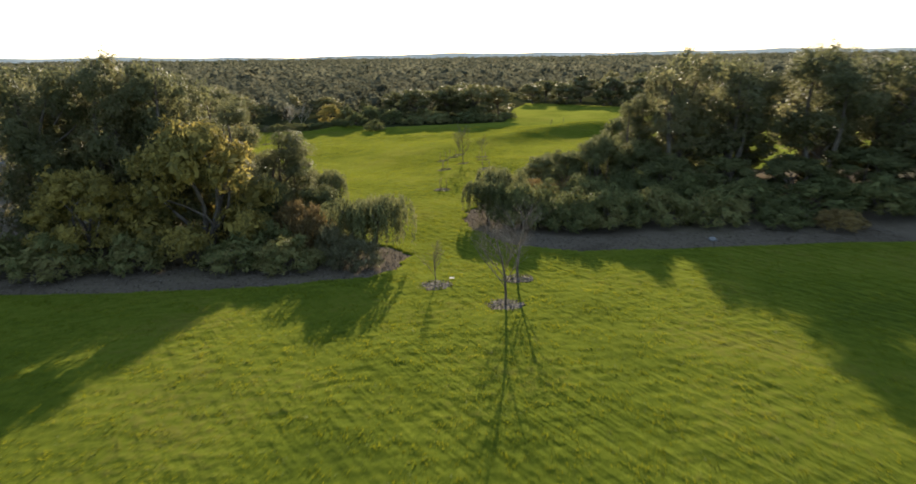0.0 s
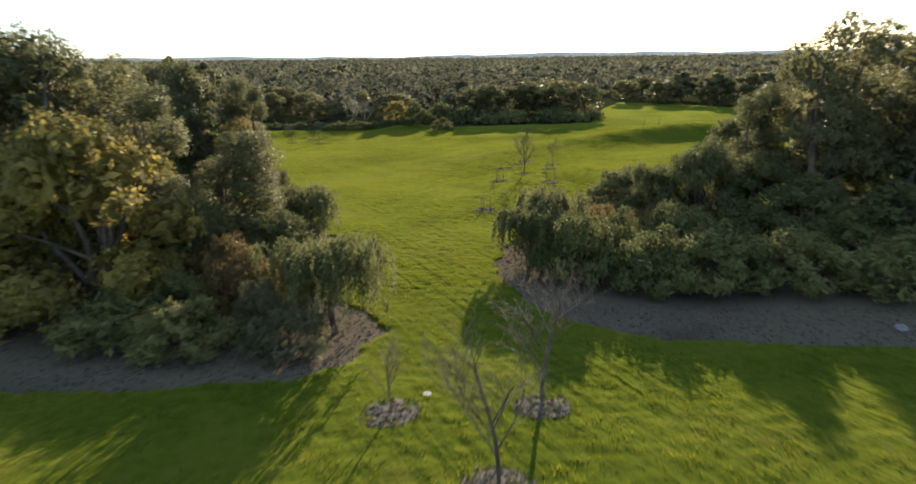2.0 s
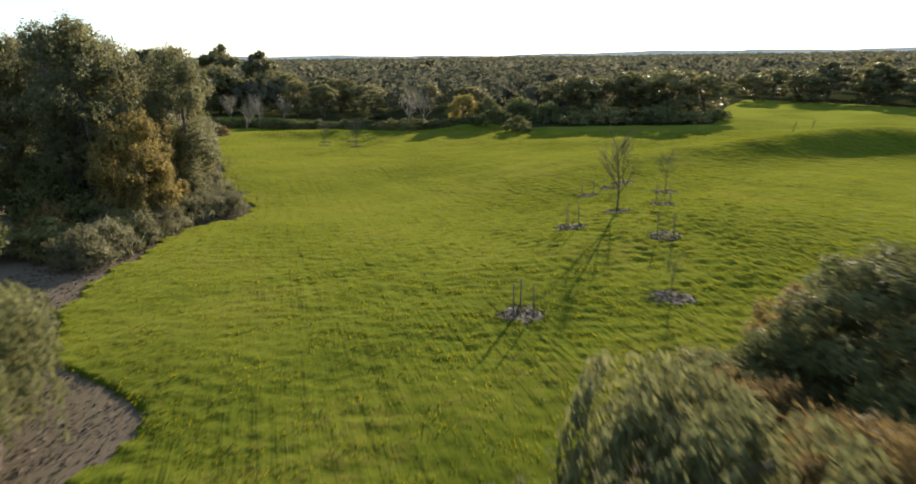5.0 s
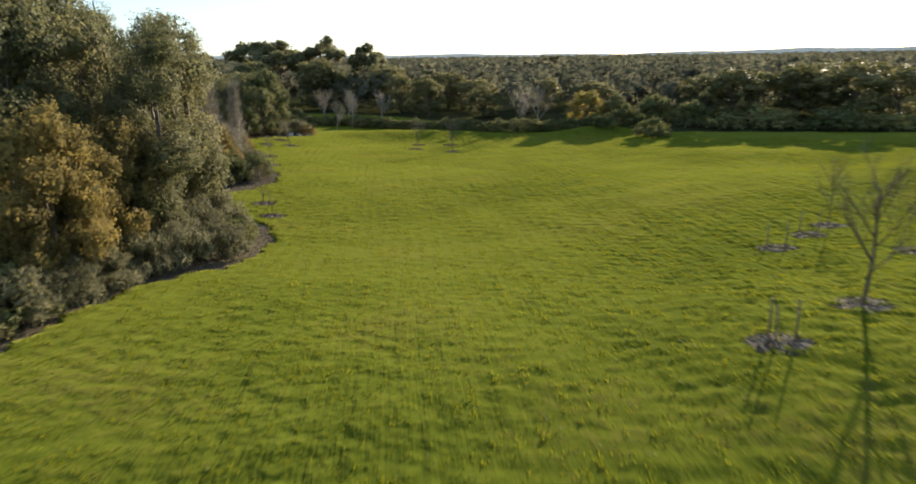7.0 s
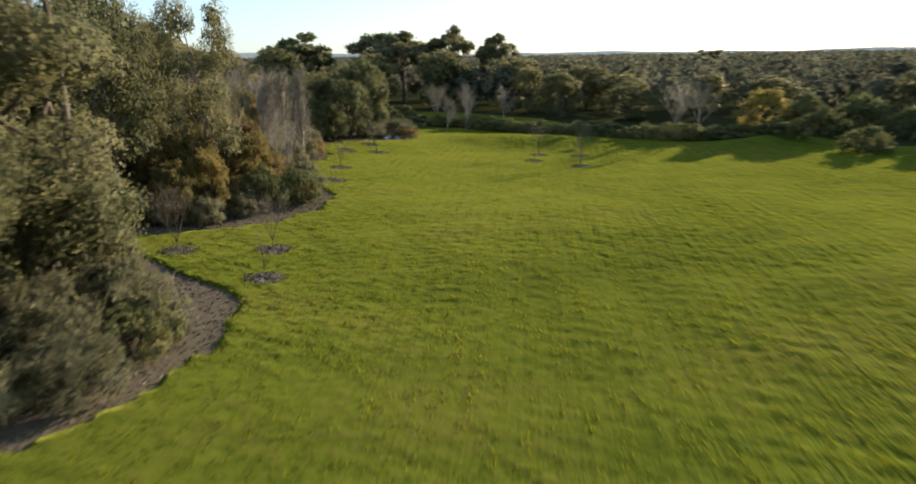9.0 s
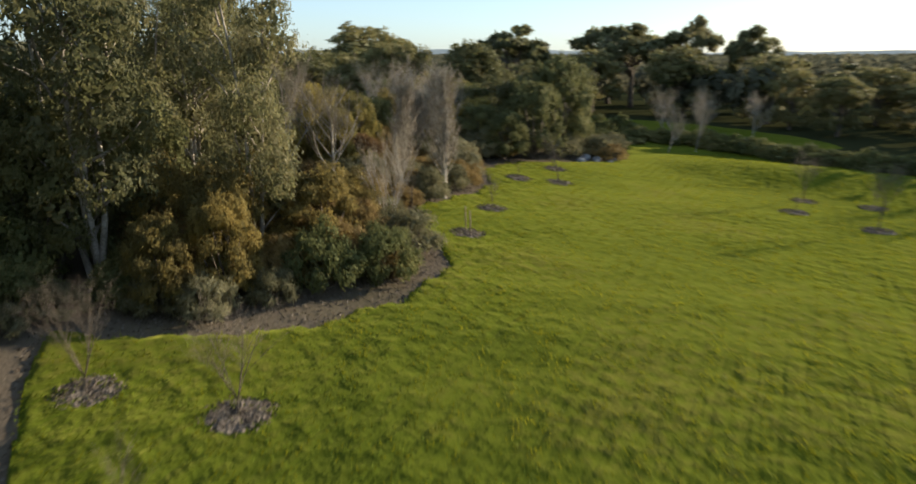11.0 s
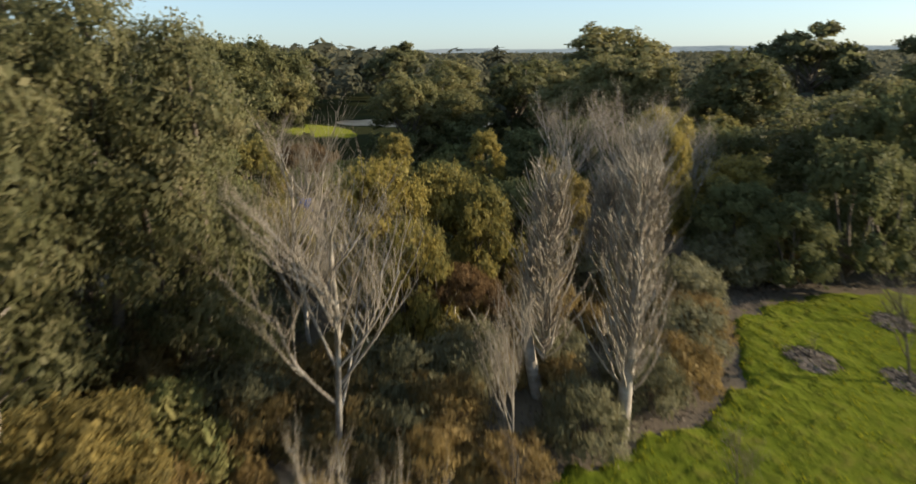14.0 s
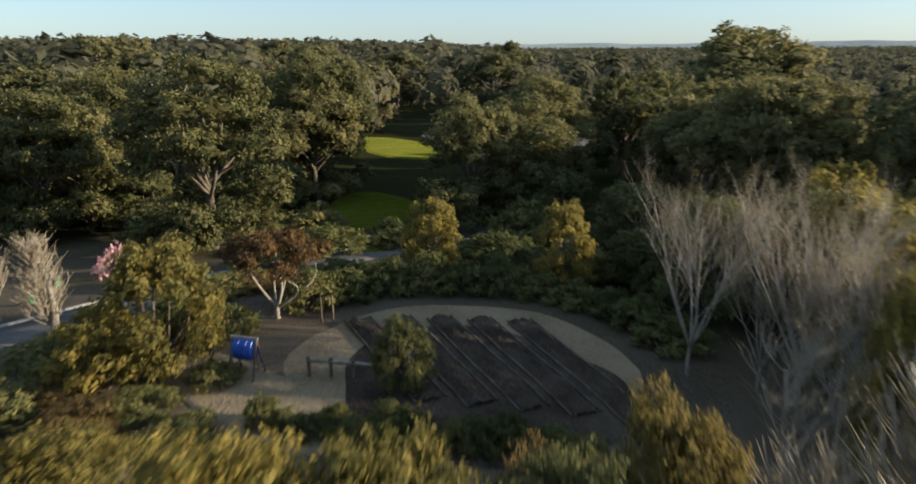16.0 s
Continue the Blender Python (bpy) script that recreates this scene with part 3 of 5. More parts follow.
def shrub(v, leaf="shrub", name="shrub", n=6500):
    """Low rounded shrub with several heads. 2 m high, 3 m wide."""
    rng = np.random.RandomState(260 + v)
    e = new(name)
    lobes, wood = [], []
    for k in range(11):
        a, rr = k * 2.4, 1.15 * math.sqrt((k + 0.3) / 11)
        p = np.array((math.cos(a) * rr, math.sin(a) * rr, 1.35 - 0.45 * rr * rr + rng.uniform(-0.25, 0.25)))
        lobes.append((*p, rng.uniform(0.3, 0.55), rng.uniform(0.28, 0.5)))
        wood.append(limb((0, 0, -0.1), p, 0.035, 0.01, rng, 0.1, 4, 4))
    for k in range(6):
        a = k * 1.05 + 0.4
        lobes.append((math.cos(a) * 1.1, math.sin(a) * 1.1, 0.45, 0.45, 0.4))
    part_np(e, "stem", join(wood), "bark")
    part_np(e, "foliage", crown(lobes, n, *((0.12, 0.045) if leaf in ("shrub", "pink") else (0.15, 0.03)), rng, 0.12, 22, 0.0, 0.5 if leaf == "shrub" else 1.6), leaf)
    return e


def branch(out, a, d, ln, r, depth, rng, spread_, rise, kids, twigs, wander=0.06, start=0.25):
    """Adds a branch and its own branches; the last ones go to twigs."""
    n = 5 if depth > 0 else 3
    P = [np.array(a, float)]
    d = np.array(d, float)
    for i in range(n - 1):
        d = d + rng.normal(size=3) * wander + (0, 0, rise)
        d /= np.linalg.norm(d)
        P.append(P[-1] + d * ln / (n - 1))
    P = np.array(P)
    R = np.linspace(r, r * (0.5 if depth > 0 else 0.3), n)
    (out if depth > 0 else twigs).append(tube(P, R, 5 if depth > 1 else 3))
    if depth == 0:
        return
    for k in range(kids[depth - 1]):
        f = start + (1 - start) * (k + rng.uniform(0.2, 0.9)) / kids[depth - 1]
        i = min(n - 2, int(f * (n - 1)))
        q = P[i] + (P[i + 1] - P[i]) * (f * (n - 1) - i)
        az = rng.uniform(0, 6.3)
        nd_ = d * math.cos(spread_) + np.array((math.cos(az), math.sin(az), 0.15)) * math.sin(spread_)
        branch(out, q, nd_, ln * rng.uniform(0.42, 0.66) * (1.2 - 0.75 * f if depth == 3 else 1.0), r * 0.42 * (1.15 - 0.4 * f), depth - 1, rng, spread_, rise, kids, twigs, wander)


def bare_tree(v, name="bare_tree", bark="pale", twig="twig", stems=1, ln=4.0, r=0.09, spread_=0.6, rise=0.05, kids=(7, 7, 9), lean=0.25, clear=0.9, start=0.25):
    rng = np.random.RandomState(300 + v)
    e = new(name)
    trunk, out, twigs = [], [], []
    if stems > 1:
        trunk.append(limb((0, 0, -0.3), (0, 0, clear), r * 1.25, r, rng, 0.02, 4, 7))
    for k in range(stems):
        a = k * 6.283 / stems + rng.uniform(-0.4, 0.4)
        d = np.array((math.cos(a) * lean, math.sin(a) * lean, 1.0)) if stems > 1 else np.array((0.04, 0.02, 1.0))
        z0 = clear - 0.05 if stems > 1 else -0.3
        pieces = []
        branch(pieces, (0, 0, z0), d / np.linalg.norm(d), ln * rng.uniform(0.85, 1.1), r * (0.75 if stems > 1 else 1.2), 3, rng, spread_, rise, kids, twigs, 0.06, start)
        if stems == 1:
            trunk.append(pieces[0])
            out += pieces[1:]
        else:
            out += pieces
    part_np(e, "trunk", join(trunk), bark)
    tagged(part_np(e, "branchwork", join(out), bark), kind="stuff")
    tagged(part_np(e, "twig_mass", join(twigs), twig), kind="stuff")
    return e


def poplar(v):
    """Columnar bare poplar with steep fine branches. 8.5 m high, 2 m wide."""
    rng = np.random.RandomState(340 + v)
    e = new("bare_poplar")
    H = 8.3
    out, twigs = [], []
    tr = limb((0, 0, -0.3), (0.1, 0.05, H), 0.085, 0.01, rng, 0.012, 10, 7)
    for k in range(125):
        z = 1.5 + (H - 2.1) * (k / 125) ** 0.95
        a = k * 2.4 + rng.uniform(-0.3, 0.3)
        L_ = rng.uniform(1.7, 2.9) * (1.0 - 0.62 * z / H)
        P = [np.array((0.1 * z / H, 0.05 * z / H, z))]
        wide = 0.36 + 0.1 * (1 - z / H)
        d = np.array((math.cos(a) * wide, math.sin(a) * wide, 0.85))
        for i in range(4):
            d = d + (0, 0, 0.55) + rng.normal(size=3) * 0.05
            d /= np.linalg.norm(d)
            P.append(P[-1] + d * L_ / 4)
        P = np.array(P)
        out.append(tube(P, np.linspace(0.016, 0.005, 5), 4))
        for j in range(8):
            i = rng.randint(0, 4)
            q = P[i] + (P[i + 1] - P[i]) * rng.rand()
            b = rng.uniform(0, 6.3)
            dd = d * 1.0 + np.array((math.cos(b), math.sin(b), 0.5)) * 0.2
            dd /= np.linalg.norm(dd)
            tl = rng.uniform(0.35, 0.85)
            twigs.append(tube(np.array([q, q + dd * tl * 0.5, q + dd * tl + (0, 0, 0.08)]), np.array([0.0055, 0.004, 0.002]), 3))
    part_np(e, "trunk", tr, "pale")
    tagged(part_np(e, "branchwork", join(out), "pale"), kind="stuff")
    tagged(part_np(e, "twig_mass", join(twigs), "twig"), kind="stuff")
    return e


def rusty_tree(v):
    """Forked pale trunk with a low rusty dome of leaves. 4.4 m high, 5 m wide."""
    rng = np.random.RandomState(380 + v)
    e = new("rusty_tree")
    wood = [limb((0, 0, -0.2), (0.05, 0, 0.6), 0.15, 0.12, rng, 0.02, 4, 7)]
    lobes = []
    for k in range(13):
        a, f = k * 2.4, (k + 0.5) / 13
        rr = 2.0 * math.sqrt(f)
        p = np.array((math.cos(a) * rr, math.sin(a) * rr, 3.7 - 1.1 * f * f + rng.uniform(-0.2, 0.2)))
        lobes.append((*p, rng.uniform(0.5, 0.75), rng.uniform(0.35, 0.55)))
        if k % 2 == 0:
            wood.append(limb((0.05, 0, 0.5), p - (0, 0, 0.3), 0.075, 0.02, rng, 0.14, 7, 5))
    trunk_and_limbs(e, wood, "pale")
    part_np(e, "crown", crown(lobes, 11000, 0.13, 0.05, rng, 0.16, 24, 0.25), "rust")
    return e


SIZE = {}
MAKE = {
    "gum": gum, "spreading": spreading_gum, "wattle": wattle, "weeping": weeping, "shrub": shrub, "poplar": poplar,
    "woodgum": woodland_gum,
    "tallgum": lambda v: gum(v + 16, 0.3, "bark", 26000),
    "palegum": lambda v: gum(v + 8, 0.2, "pale", 19000),
    "grey": lambda v: shrub(110 + v, "grey", "grey_shrub"),
    "brown": lambda v: shrub(220 + v, "brown", "rusty_shrub"),
    "pink": lambda v: shrub(330 + v, "pink", "blossom_shrub", 3000),
    "rustwattle": lambda v: wattle(70 + v, "ochre", "wattle_tree"),
    "round": lambda v: wattle(140 + v, "weep", "round_tree"),
    "rust": lambda v: rusty_tree(v),
    "young": lambda v: bare_tree(v, "young_tree", "bark", "darktwig", 1, 3.4, 0.042, 0.66, 0.06, (6, 6, 10), start=0.32),
    "vase": lambda v: bare_tree(10 + v, "bare_tree", "pale", "twig", 7, 3.4, 0.038, 0.5, 0.09, (7, 5, 7), 0.42, 0.8),
    "silver": lambda v: bare_tree(20 + v, "bare_tree", "pale", "twig", 1, 6.6, 0.052, 0.55, 0.2, (9, 7, 15), start=0.27),
    "multi": lambda v: bare_tree(30 + v, "bare_tree", "pale", "twig", 6, 2.3, 0.022, 0.65, 0.06, (7, 6, 8), 0.5, 0.6),
    "thin": lambda v: bare_tree(50 + v, "bare_tree", "bark", "darktwig", 6, 2.3, 0.019, 0.65, 0.06, (6, 5, 6), 0.42, 0.6),
    "sapling": lambda v: bare_tree(40 + v, "sapling", "bark", "darktwig", 1, 2.0, 0.022, 0.5, 0.06, (4, 4, 7)),
}
LABEL = {
    "gum": ("tall dark-green gum tree with a clumpy glossy crown", "tree"),
    "woodgum": ("bushy olive-green gum tree with a rounded crown", "tree"),
    "tallgum": ("tall gum tree with bare lower trunks and an airy crown", "tree"),
    "palegum": ("open-crowned gum tree with pale bare trunks", "tree"),
    "spreading": ("broad dark-headed gum tree above the woods", "tree"),
    "wattle": ("round golden-green wattle tree lit on its tips", "tree"),
    "rustwattle": ("bushy wattle tree with rusty golden-brown foliage", "tree"),
    "weeping": ("small weeping tree with hanging grey-green strands", "tree"),
    "shrub": ("dark-green rounded shrub in bark mulch", "shrub"),
    "grey": ("soft grey-green shrub in bark mulch", "shrub"),
    "brown": ("rusty olive-brown shrub in bark mulch", "shrub"),
    "round": ("round dark-green bushy tree in the planted bed", "tree"),
    "rust": ("rusty brown round-headed tree beside the path", "tree"),
    "young": ("leafless young tree standing in a mulch ring", "tree"),
    "vase": ("leafless pale vase-shaped tree with many upright stems", "tree"),
    "silver": ("leafless silver-barked tree with fine pale branches", "tree"),
    "poplar": ("leafless columnar poplar with pale fine branches", "tree"),
    "sapling": ("thin leafless sapling standing in a mulch ring", "sapling"),
    "pink": ("small shrub covered in pale pink blossom", "shrub"),
    "multi": ("leafless small tree with several pale stems", "tree"),
    "thin": ("leafless small tree with several thin stems in a mulch ring", "tree"),
}
rnd = random.Random(7)
COUNT = {}


def plant(kind, x, y, top=None, width=None, h=None, group="", variants=4, label=""):
    """Plants one tree or shrub at (x, y), up to the height top (or h metres high)."""
    base = lz(x, y)
    v = COUNT.get(kind, 0) % variants
    COUNT[kind] = COUNT.get(kind, 0) + 1
    global LOD
    near = min(math.hypot(x - a_, y - b_) for a_, b_ in LINE)
    LOD = 0 if near < 19 else 1 if near < 62 else 2
    v = (v, LOD)
    fresh = (kind, v) not in PROTO
    if fresh:
        PROTO[kind, v] = MAKE[kind](v[0] + 60 * LOD)
        P = np.concatenate([np.array([c.co for c in ch.data.vertices]) for ch in PROTO[kind, v].children])
        SIZE[kind, v] = float(np.percentile(P[:, 2], 99.8)), 2 * float(np.percentile(np.hypot(P[:, 0], P[:, 1]), 97))
    h0, w0 = SIZE[kind, v]
    h = h if h else top - base
    width = width or h * w0 / h0
    M = pose(x, y, base, 0, 0, rnd.uniform(0, 360)) @ Matrix.Diagonal((width / w0, width / w0, h / h0, 1))
    ob = PROTO[kind, v] if fresh else copy_thing(PROTO[kind, v], M)
    ob.matrix_basis = M
    lab, cat = LABEL[kind]
    return tagged(ob, label or lab, cat, group)


def row(kind, spots, group="", variants=4, label=""):
    """spots: (x, y, top, width)."""
    for x, y, t, w in spots:
        plant(kind, x, y, t, w, group=group, variants=variants, label=label)


# ---------- grove on the near left ----------
G1 = "trees of the near left grove"
row("gum", [(-24.6, 47.5, 13.1, 7), (-21.6, 48.5, 12.6, 6), (-19.5, 50.5, 11.2, 6), (-28.5, 46, 12.2, 7), (-24, 54, 11.2, 7), (-13.2, 51.5, 7.2, 5.2), (-32, 50, 12, 7), (-27, 61, 10.5, 7)], G1)
row("gum", [(-17.2, 47.4, 9.8, 6), (-28.0, 52, 12.4, 7.5), (-35.5, 45, 12.4, 7.5)], G1)
row("wattle", [(-17.4, 43.8, 8.9, 9.6), (-24.5, 42.5, 6.2, 7)], G1, 3)
row("weeping", [(-5.4, 42.6, 4.0, 4.6), (-7.3, 43.6, 3.6, 4.0), (-11.3, 56, 3.5, 4.6), (-13.2, 57.5, 3.2, 4.4)], G1, 3)
row("round", [(-14, 47.5, 4.4, 4.5), (-15.5, 55, 4.6, 5.5), (-18.5, 60, 4.5, 5.5), (-10.3, 48.7, 3.6, 4)], G1, 3)
S1 = "shrubs of the near left grove"
row("grey", [(-6.6, 40.2, 1.9, 3.6), (-8.3, 42, 2.3, 2.6), (-10.8, 53.8, 1.7, 2.6)], S1)
row("brown", [(-9.9, 43.5, 3.2, 3.6), (-11.5, 45.5, 3.2, 3.4)], S1)
row("shrub", [(-10.8, 40.0, 2.0, 4.6), (-14.2, 40.2, 2.2, 4.2), (-20.5, 40.5, 2.2, 4.5), (-25, 39.2, 2.6, 5), (-29, 40, 3.0, 5), (-9.0, 46.2, 2.0, 2.8), (-11.8, 50.2, 2.6, 3.4), (-16.5, 58.5, 2.5, 4),
              (-12.4, 42.7, 2.4, 3.4), (-34, 41, 3.4, 6)], S1)

# ---------- grove on the right ----------
G2 = "trees of the right grove"
row("tallgum", [(19.1, 59.4, 13.0, 6.4), (23.9, 60, 12.4, 7), (30.3, 56.5, 12.9, 8), (32.7, 61, 13.4, 7), (37, 57, 12.4, 8), (22, 66, 11, 7), (28, 68, 11.6, 7), (42, 60, 12.8, 8), (26.8, 63, 12.2, 7), (35, 68, 13, 8), (47, 64, 14, 9), (16.5, 64, 9.0, 5)], G2)
row("gum", [(20.6, 63, 8.6, 6), (25.6, 61, 8.0, 6), (40, 64, 10, 7)], G2)
row("round", [(17.5, 56.5, 4.4, 5.4), (22.5, 56, 4.2, 5.6), (27.5, 54.5, 4.4, 6.4), (33, 54, 5, 7.4), (38.5, 55, 5, 8), (44, 54, 6, 8), (25, 64, 5, 6), (35, 65, 6, 8), (16.2, 60.5, 5.2, 5.4)], G2, 3)
row("round", [(12.5, 59.5, 6.1, 5.6), (8.6, 65, 3.2, 5.6), (17.8, 70.8, 6.9, 6), (14, 63, 5.6, 5.0), (10.0, 61, 4.2, 4.4)], G2, 3)
row("weeping", [(3.3, 55.6, 3.5, 5.2), (2.2, 53.3, 2.9, 4.0)], G2, 3)
S2 = "shrubs of the right grove"
row("shrub", [(4.4, 63.6, 0.9, 3), (6.2, 64.2, 1.6, 3.4), (9.6, 69, 1.6, 4), (12.6, 67.4, 2.2, 4.4), (12.8, 71.6, 1.0, 3.6), (15.6, 72.6, 1.2, 4), (20, 74, 1.4, 4.4), (25, 75, 1.8, 5), (8.0, 60.2, 2.0, 3.4)], S2)
row("shrub", [(5.2, 50.8, 3.2, 4.6), (3.9, 51.8, 2.9, 3.6), (8.4, 49.6, 2.9, 5), (11.8, 49.8, 3.0, 5.2), (15.4, 49.8, 2.8, 5.2), (19, 49.2, 2.8, 5.4), (7.0, 54.0, 2.8, 4.6), (10.6, 54.4, 3.2, 5), (14.6, 54, 3.4, 5.2), (18.8, 54, 3.2, 5.2),
              (23, 52, 3.2, 5.6), (23.5, 47.5, 2.2, 4.4), (27.5, 50, 3.6, 6), (32, 49.5, 3.6, 6), (37, 50, 4.0, 6.5)], S2)
row("brown", [(6.4, 58.2, 2.2, 3.6), (9.2, 57.4, 2.4, 3.4), (27, 46.3, 1.8, 3.8), (5.0, 61.4, 1.2, 3.0), (7.2, 67.6, 1.4, 3.4)], S2)

# ---------- long grove beyond ----------
G3 = "trees of the long grove"
row("gum", [(-31.9, 79.8, 10.4, 6.4), (-33.5, 82.5, 11.0, 6.6), (-28.6, 84.8, 8.4, 5.4), (-31.0, 87.5, 9.2, 6), (-36.4, 87.2, 9.9, 5.4), (-38.5, 86, 11.0, 7), (-46.5, 88.0, 10.4, 6)], G3)
row("gum", [(-55.4, 104.4, 8.2, 4.4), (-55.2, 102.2, 9.4, 4.6), (-36, 73, 10, 7), (-42, 80, 11, 8), (-49, 92, 10.5, 8)], G3)
row("palegum", [(-46.4, 96.4, 10.2, 6.0), (-50.2, 97.6, 11.4, 6.0), (-56, 99.6, 9, 6), (-45.8, 102.0, 9.6, 4.8), (-52.0, 101.0, 9.4, 4.6), (-92.5, 84.5, 8.4, 9), (-100.5, 92, 8.0, 7.5), (-70.0, 131.5, 5.4, 5.5)], G3, 2)
row("rustwattle", [(-26.6, 78.0, 5.5, 5.0), (-27.6, 80.4, 4.2, 4.2), (-28.6, 82.6, 4.6, 4.2), (-50.0, 103.5, 2.0, 3.4), (-45.4, 104.4, 1.6, 3.6), (-44.9, 100.6, 2.0, 3.4), (-47.6, 106.4, 0.9, 3.6), (-46.8, 99.0, 2.2, 3.0), (-43.1, 100.2, 1.2, 2.6), (-42.9, 98.0, 0.8, 2.4)], G3, 3)
row("round", [(-47.4, 95.2, 4.0, 4.2), (-49.4, 98.6, 4.8, 4.4), (-50.6, 95.4, 5.0, 4.6)], G3, 3, "bushy olive-green tree under the tall gums")
S3 = "shrubs of the long grove"
row("shrub", [(-44.6, 93.6, -0.6, 3.0)], S3)
row("grey", [(-43.1, 97.9, -1.0, 2.5), (-41.9, 99.2, -1.1, 2.3), (-43.9, 95.1, -1.2, 2.3), (-42.8, 93.5, -1.3, 1.6), (-42.1, 101.5, -1.3, 1.9)], S3)
row("shrub", [(-45.5, 97.4, -0.7, 2.7), (-47.6, 98.8, 0.8, 4.1), (-47.7, 94.3, -0.9, 2.6), (-50.8, 101.8, 0.9, 4.1), (-53.3, 99.2, 1.4, 4.4), (-46.2, 92.9, 1.1, 4.5), (-52.9, 104.0, 0.8, 3.6), (-49.8, 91.8, 1.6, 5.0), (-57.0, 99.6, 1.7, 4.9), (-43.7, 91.0, 0.1, 3.7), (-37.2, 86.2, 1.1, 4.0), (-34.5, 85.9, 1.1, 4.5), (-31.9, 84.4, 1.3, 4.5), (-33.1, 78.0, 1.8, 5.0), (-38.2, 82.1, 2.0, 5.0)], S3)
row("grey", [(-24.9, 77.3, 0.3, 2.8), (-25.8, 79.5, 0.2, 2.8), (-26.5, 81.4, 0.4, 3.0), (-24.6, 75.4, 0.5, 3.0), (-23.9, 72.9, 0.6, 3.0), (-23.3, 70.7, 0.9, 3.2), (-26.5, 76.2, 0.9, 3.0)], S3)
row("grey", [(-26.8, 83.5, 0.4, 3.7), (-28.2, 86.3, 0.5, 3.7), (-29.2, 88.9, 0.4, 3.7), (-26.3, 86.2, -0.4, 2.9), (-27.1, 79.1, 0.3, 3.4), (-45.4, 108.2, -0.6, 3.6), (-48.5, 105.7, 0.6, 3.5), (-49.8, 108.7, -0.8, 2.9)], S3)
row("shrub", [(-28.3, 88.6, -0.7, 3.1), (-24.9, 75.0, 0.6, 3.8), (-28.5, 76.5, 1.2, 4.2), (-42.8, 103.6, -0.0, 3.1), (-44.1, 97.4, -0.9, 2.9), (-45.4, 93.5, -0.3, 3.5), (-44.1, 100.7, -0.8, 2.9), (-29.6, 79.1, 1.2, 4.0), (-42.7, 106.2, -0.5, 2.8), (-48.3, 103.6, 0.4, 3.7), (-26.5, 72.2, 0.8, 4.0), (-30.0, 70.0, 1.6, 5.0)], S3)
row("brown", [(-49.9, 100.4, -0.3, 3.2), (-48.6, 101.9, -0.3, 2.9), (-29.2, 74.3, 1.0, 3.6), (-43.8, 102.3, -0.6, 2.9), (-44.9, 98.8, 0.1, 3.3), (-47.2, 101.7, 0.8, 3.5), (-44.1, 104.7, -0.5, 3.1), (-46.1, 106.6, -0.1, 3.4), (-43.2, 106.4, -1.2, 2.5), (-47.3, 98.6, 0.7, 3.5), (-46.8, 104.5, 0.6, 3.6), (-50.2, 103.9, 0.1, 3.7), (-49.6, 107.4, 0.0, 3.1)], S3)

# ---------- poplars and silver trees ----------
G4 = "leafless poplars by the lawn"
row("poplar", [(-55.5, 113.4, 5.0, 2.0), (-60.4, 118.3, 5.2, 2.4), (-53.6, 115.0, 5.4, 2.1), (-61.1, 117.2, 3.8, 1.8)], G4, 3)
row("silver", [(-57.0, 107.3, 6.4, 4.0), (-53.0, 107.8, 5.3, 4.4), (-52.6, 111.9, 2.6, 1.8)], G4, 3)
row("vase", [(-46.8, 108.2, 2.7, 2.9)], G4, 2)
row("vase", [(-72.3, 119.7, 6.0, 5.6), (-70.8, 122.4, 6.4, 6.0), (-69.9, 123.8, 4.6, 5.2)], G4, 3, "tall leafless pale-barked tree beside the garden")
row("multi", [(-68.6, 124.4, 4.6, 4.2), (-71.6, 121.6, 3.6, 3.8), (-69.0, 122.6, 3.0, 3.6)], G4, 2, "leafless many-stemmed tree among the bare trees by the garden")
row("silver", [(-66.8, 120.2, 3.2, 3.4)], G4, 3)
row("round", [(-77, 122.0, 3.8, 4.4), (-77.0, 125.4, 3.0, 4.0), (-80.6, 120.6, 1.6, 4), (-82, 124.5, 2.2, 5), (-79.5, 128, 3.4, 6)], G4, 3)
GU = "undergrowth round the poplars"
for i in range(150):
    x, y = rnd.uniform(-64, -48), rnd.uniform(101, 121)
    if x > left_edge(y) - 1.6:
        continue
    h_ = rnd.uniform(0.7, 1.9)
    plant(rnd.choice(("brown", "brown", "brown", "grey")), x, y, h=h_, width=h_ * rnd.uniform(1.3, 1.9), group=GU, label="low brown-green brush under the leafless trees")
G5 = "trees and shrubs behind the poplars"
row("wattle", [(-60.3, 109.5, 4.2, 3.8), (-60.9, 111.6, 3.9, 3.6), (-60.0, 112.6, 3.4, 3.0), (-57.4, 110.0, 2.9, 2.8), (-72.0, 124.4, 3.0, 2.4), (-81.7, 133.7, 3.6, 5), (-85, 131, 3.6, 5), (-71.2, 104.0, 3.9, 3.6), (-70.4, 102.6, 2.2, 3.0), (-81.4, 111.3, 2.8, 2.6), (-79.9, 116.9, 3.0, 2.6), (-66.5, 122.4, 4.4, 2.2)], G5, 3)
row("rustwattle", [(-62.8, 116.2, 3.6, 2.8)], G5, 3)
row("round", [(-61.4, 114.4, 3.2, 3.4)], G5, 3, "grey-olive round bushy tree among the wattles")
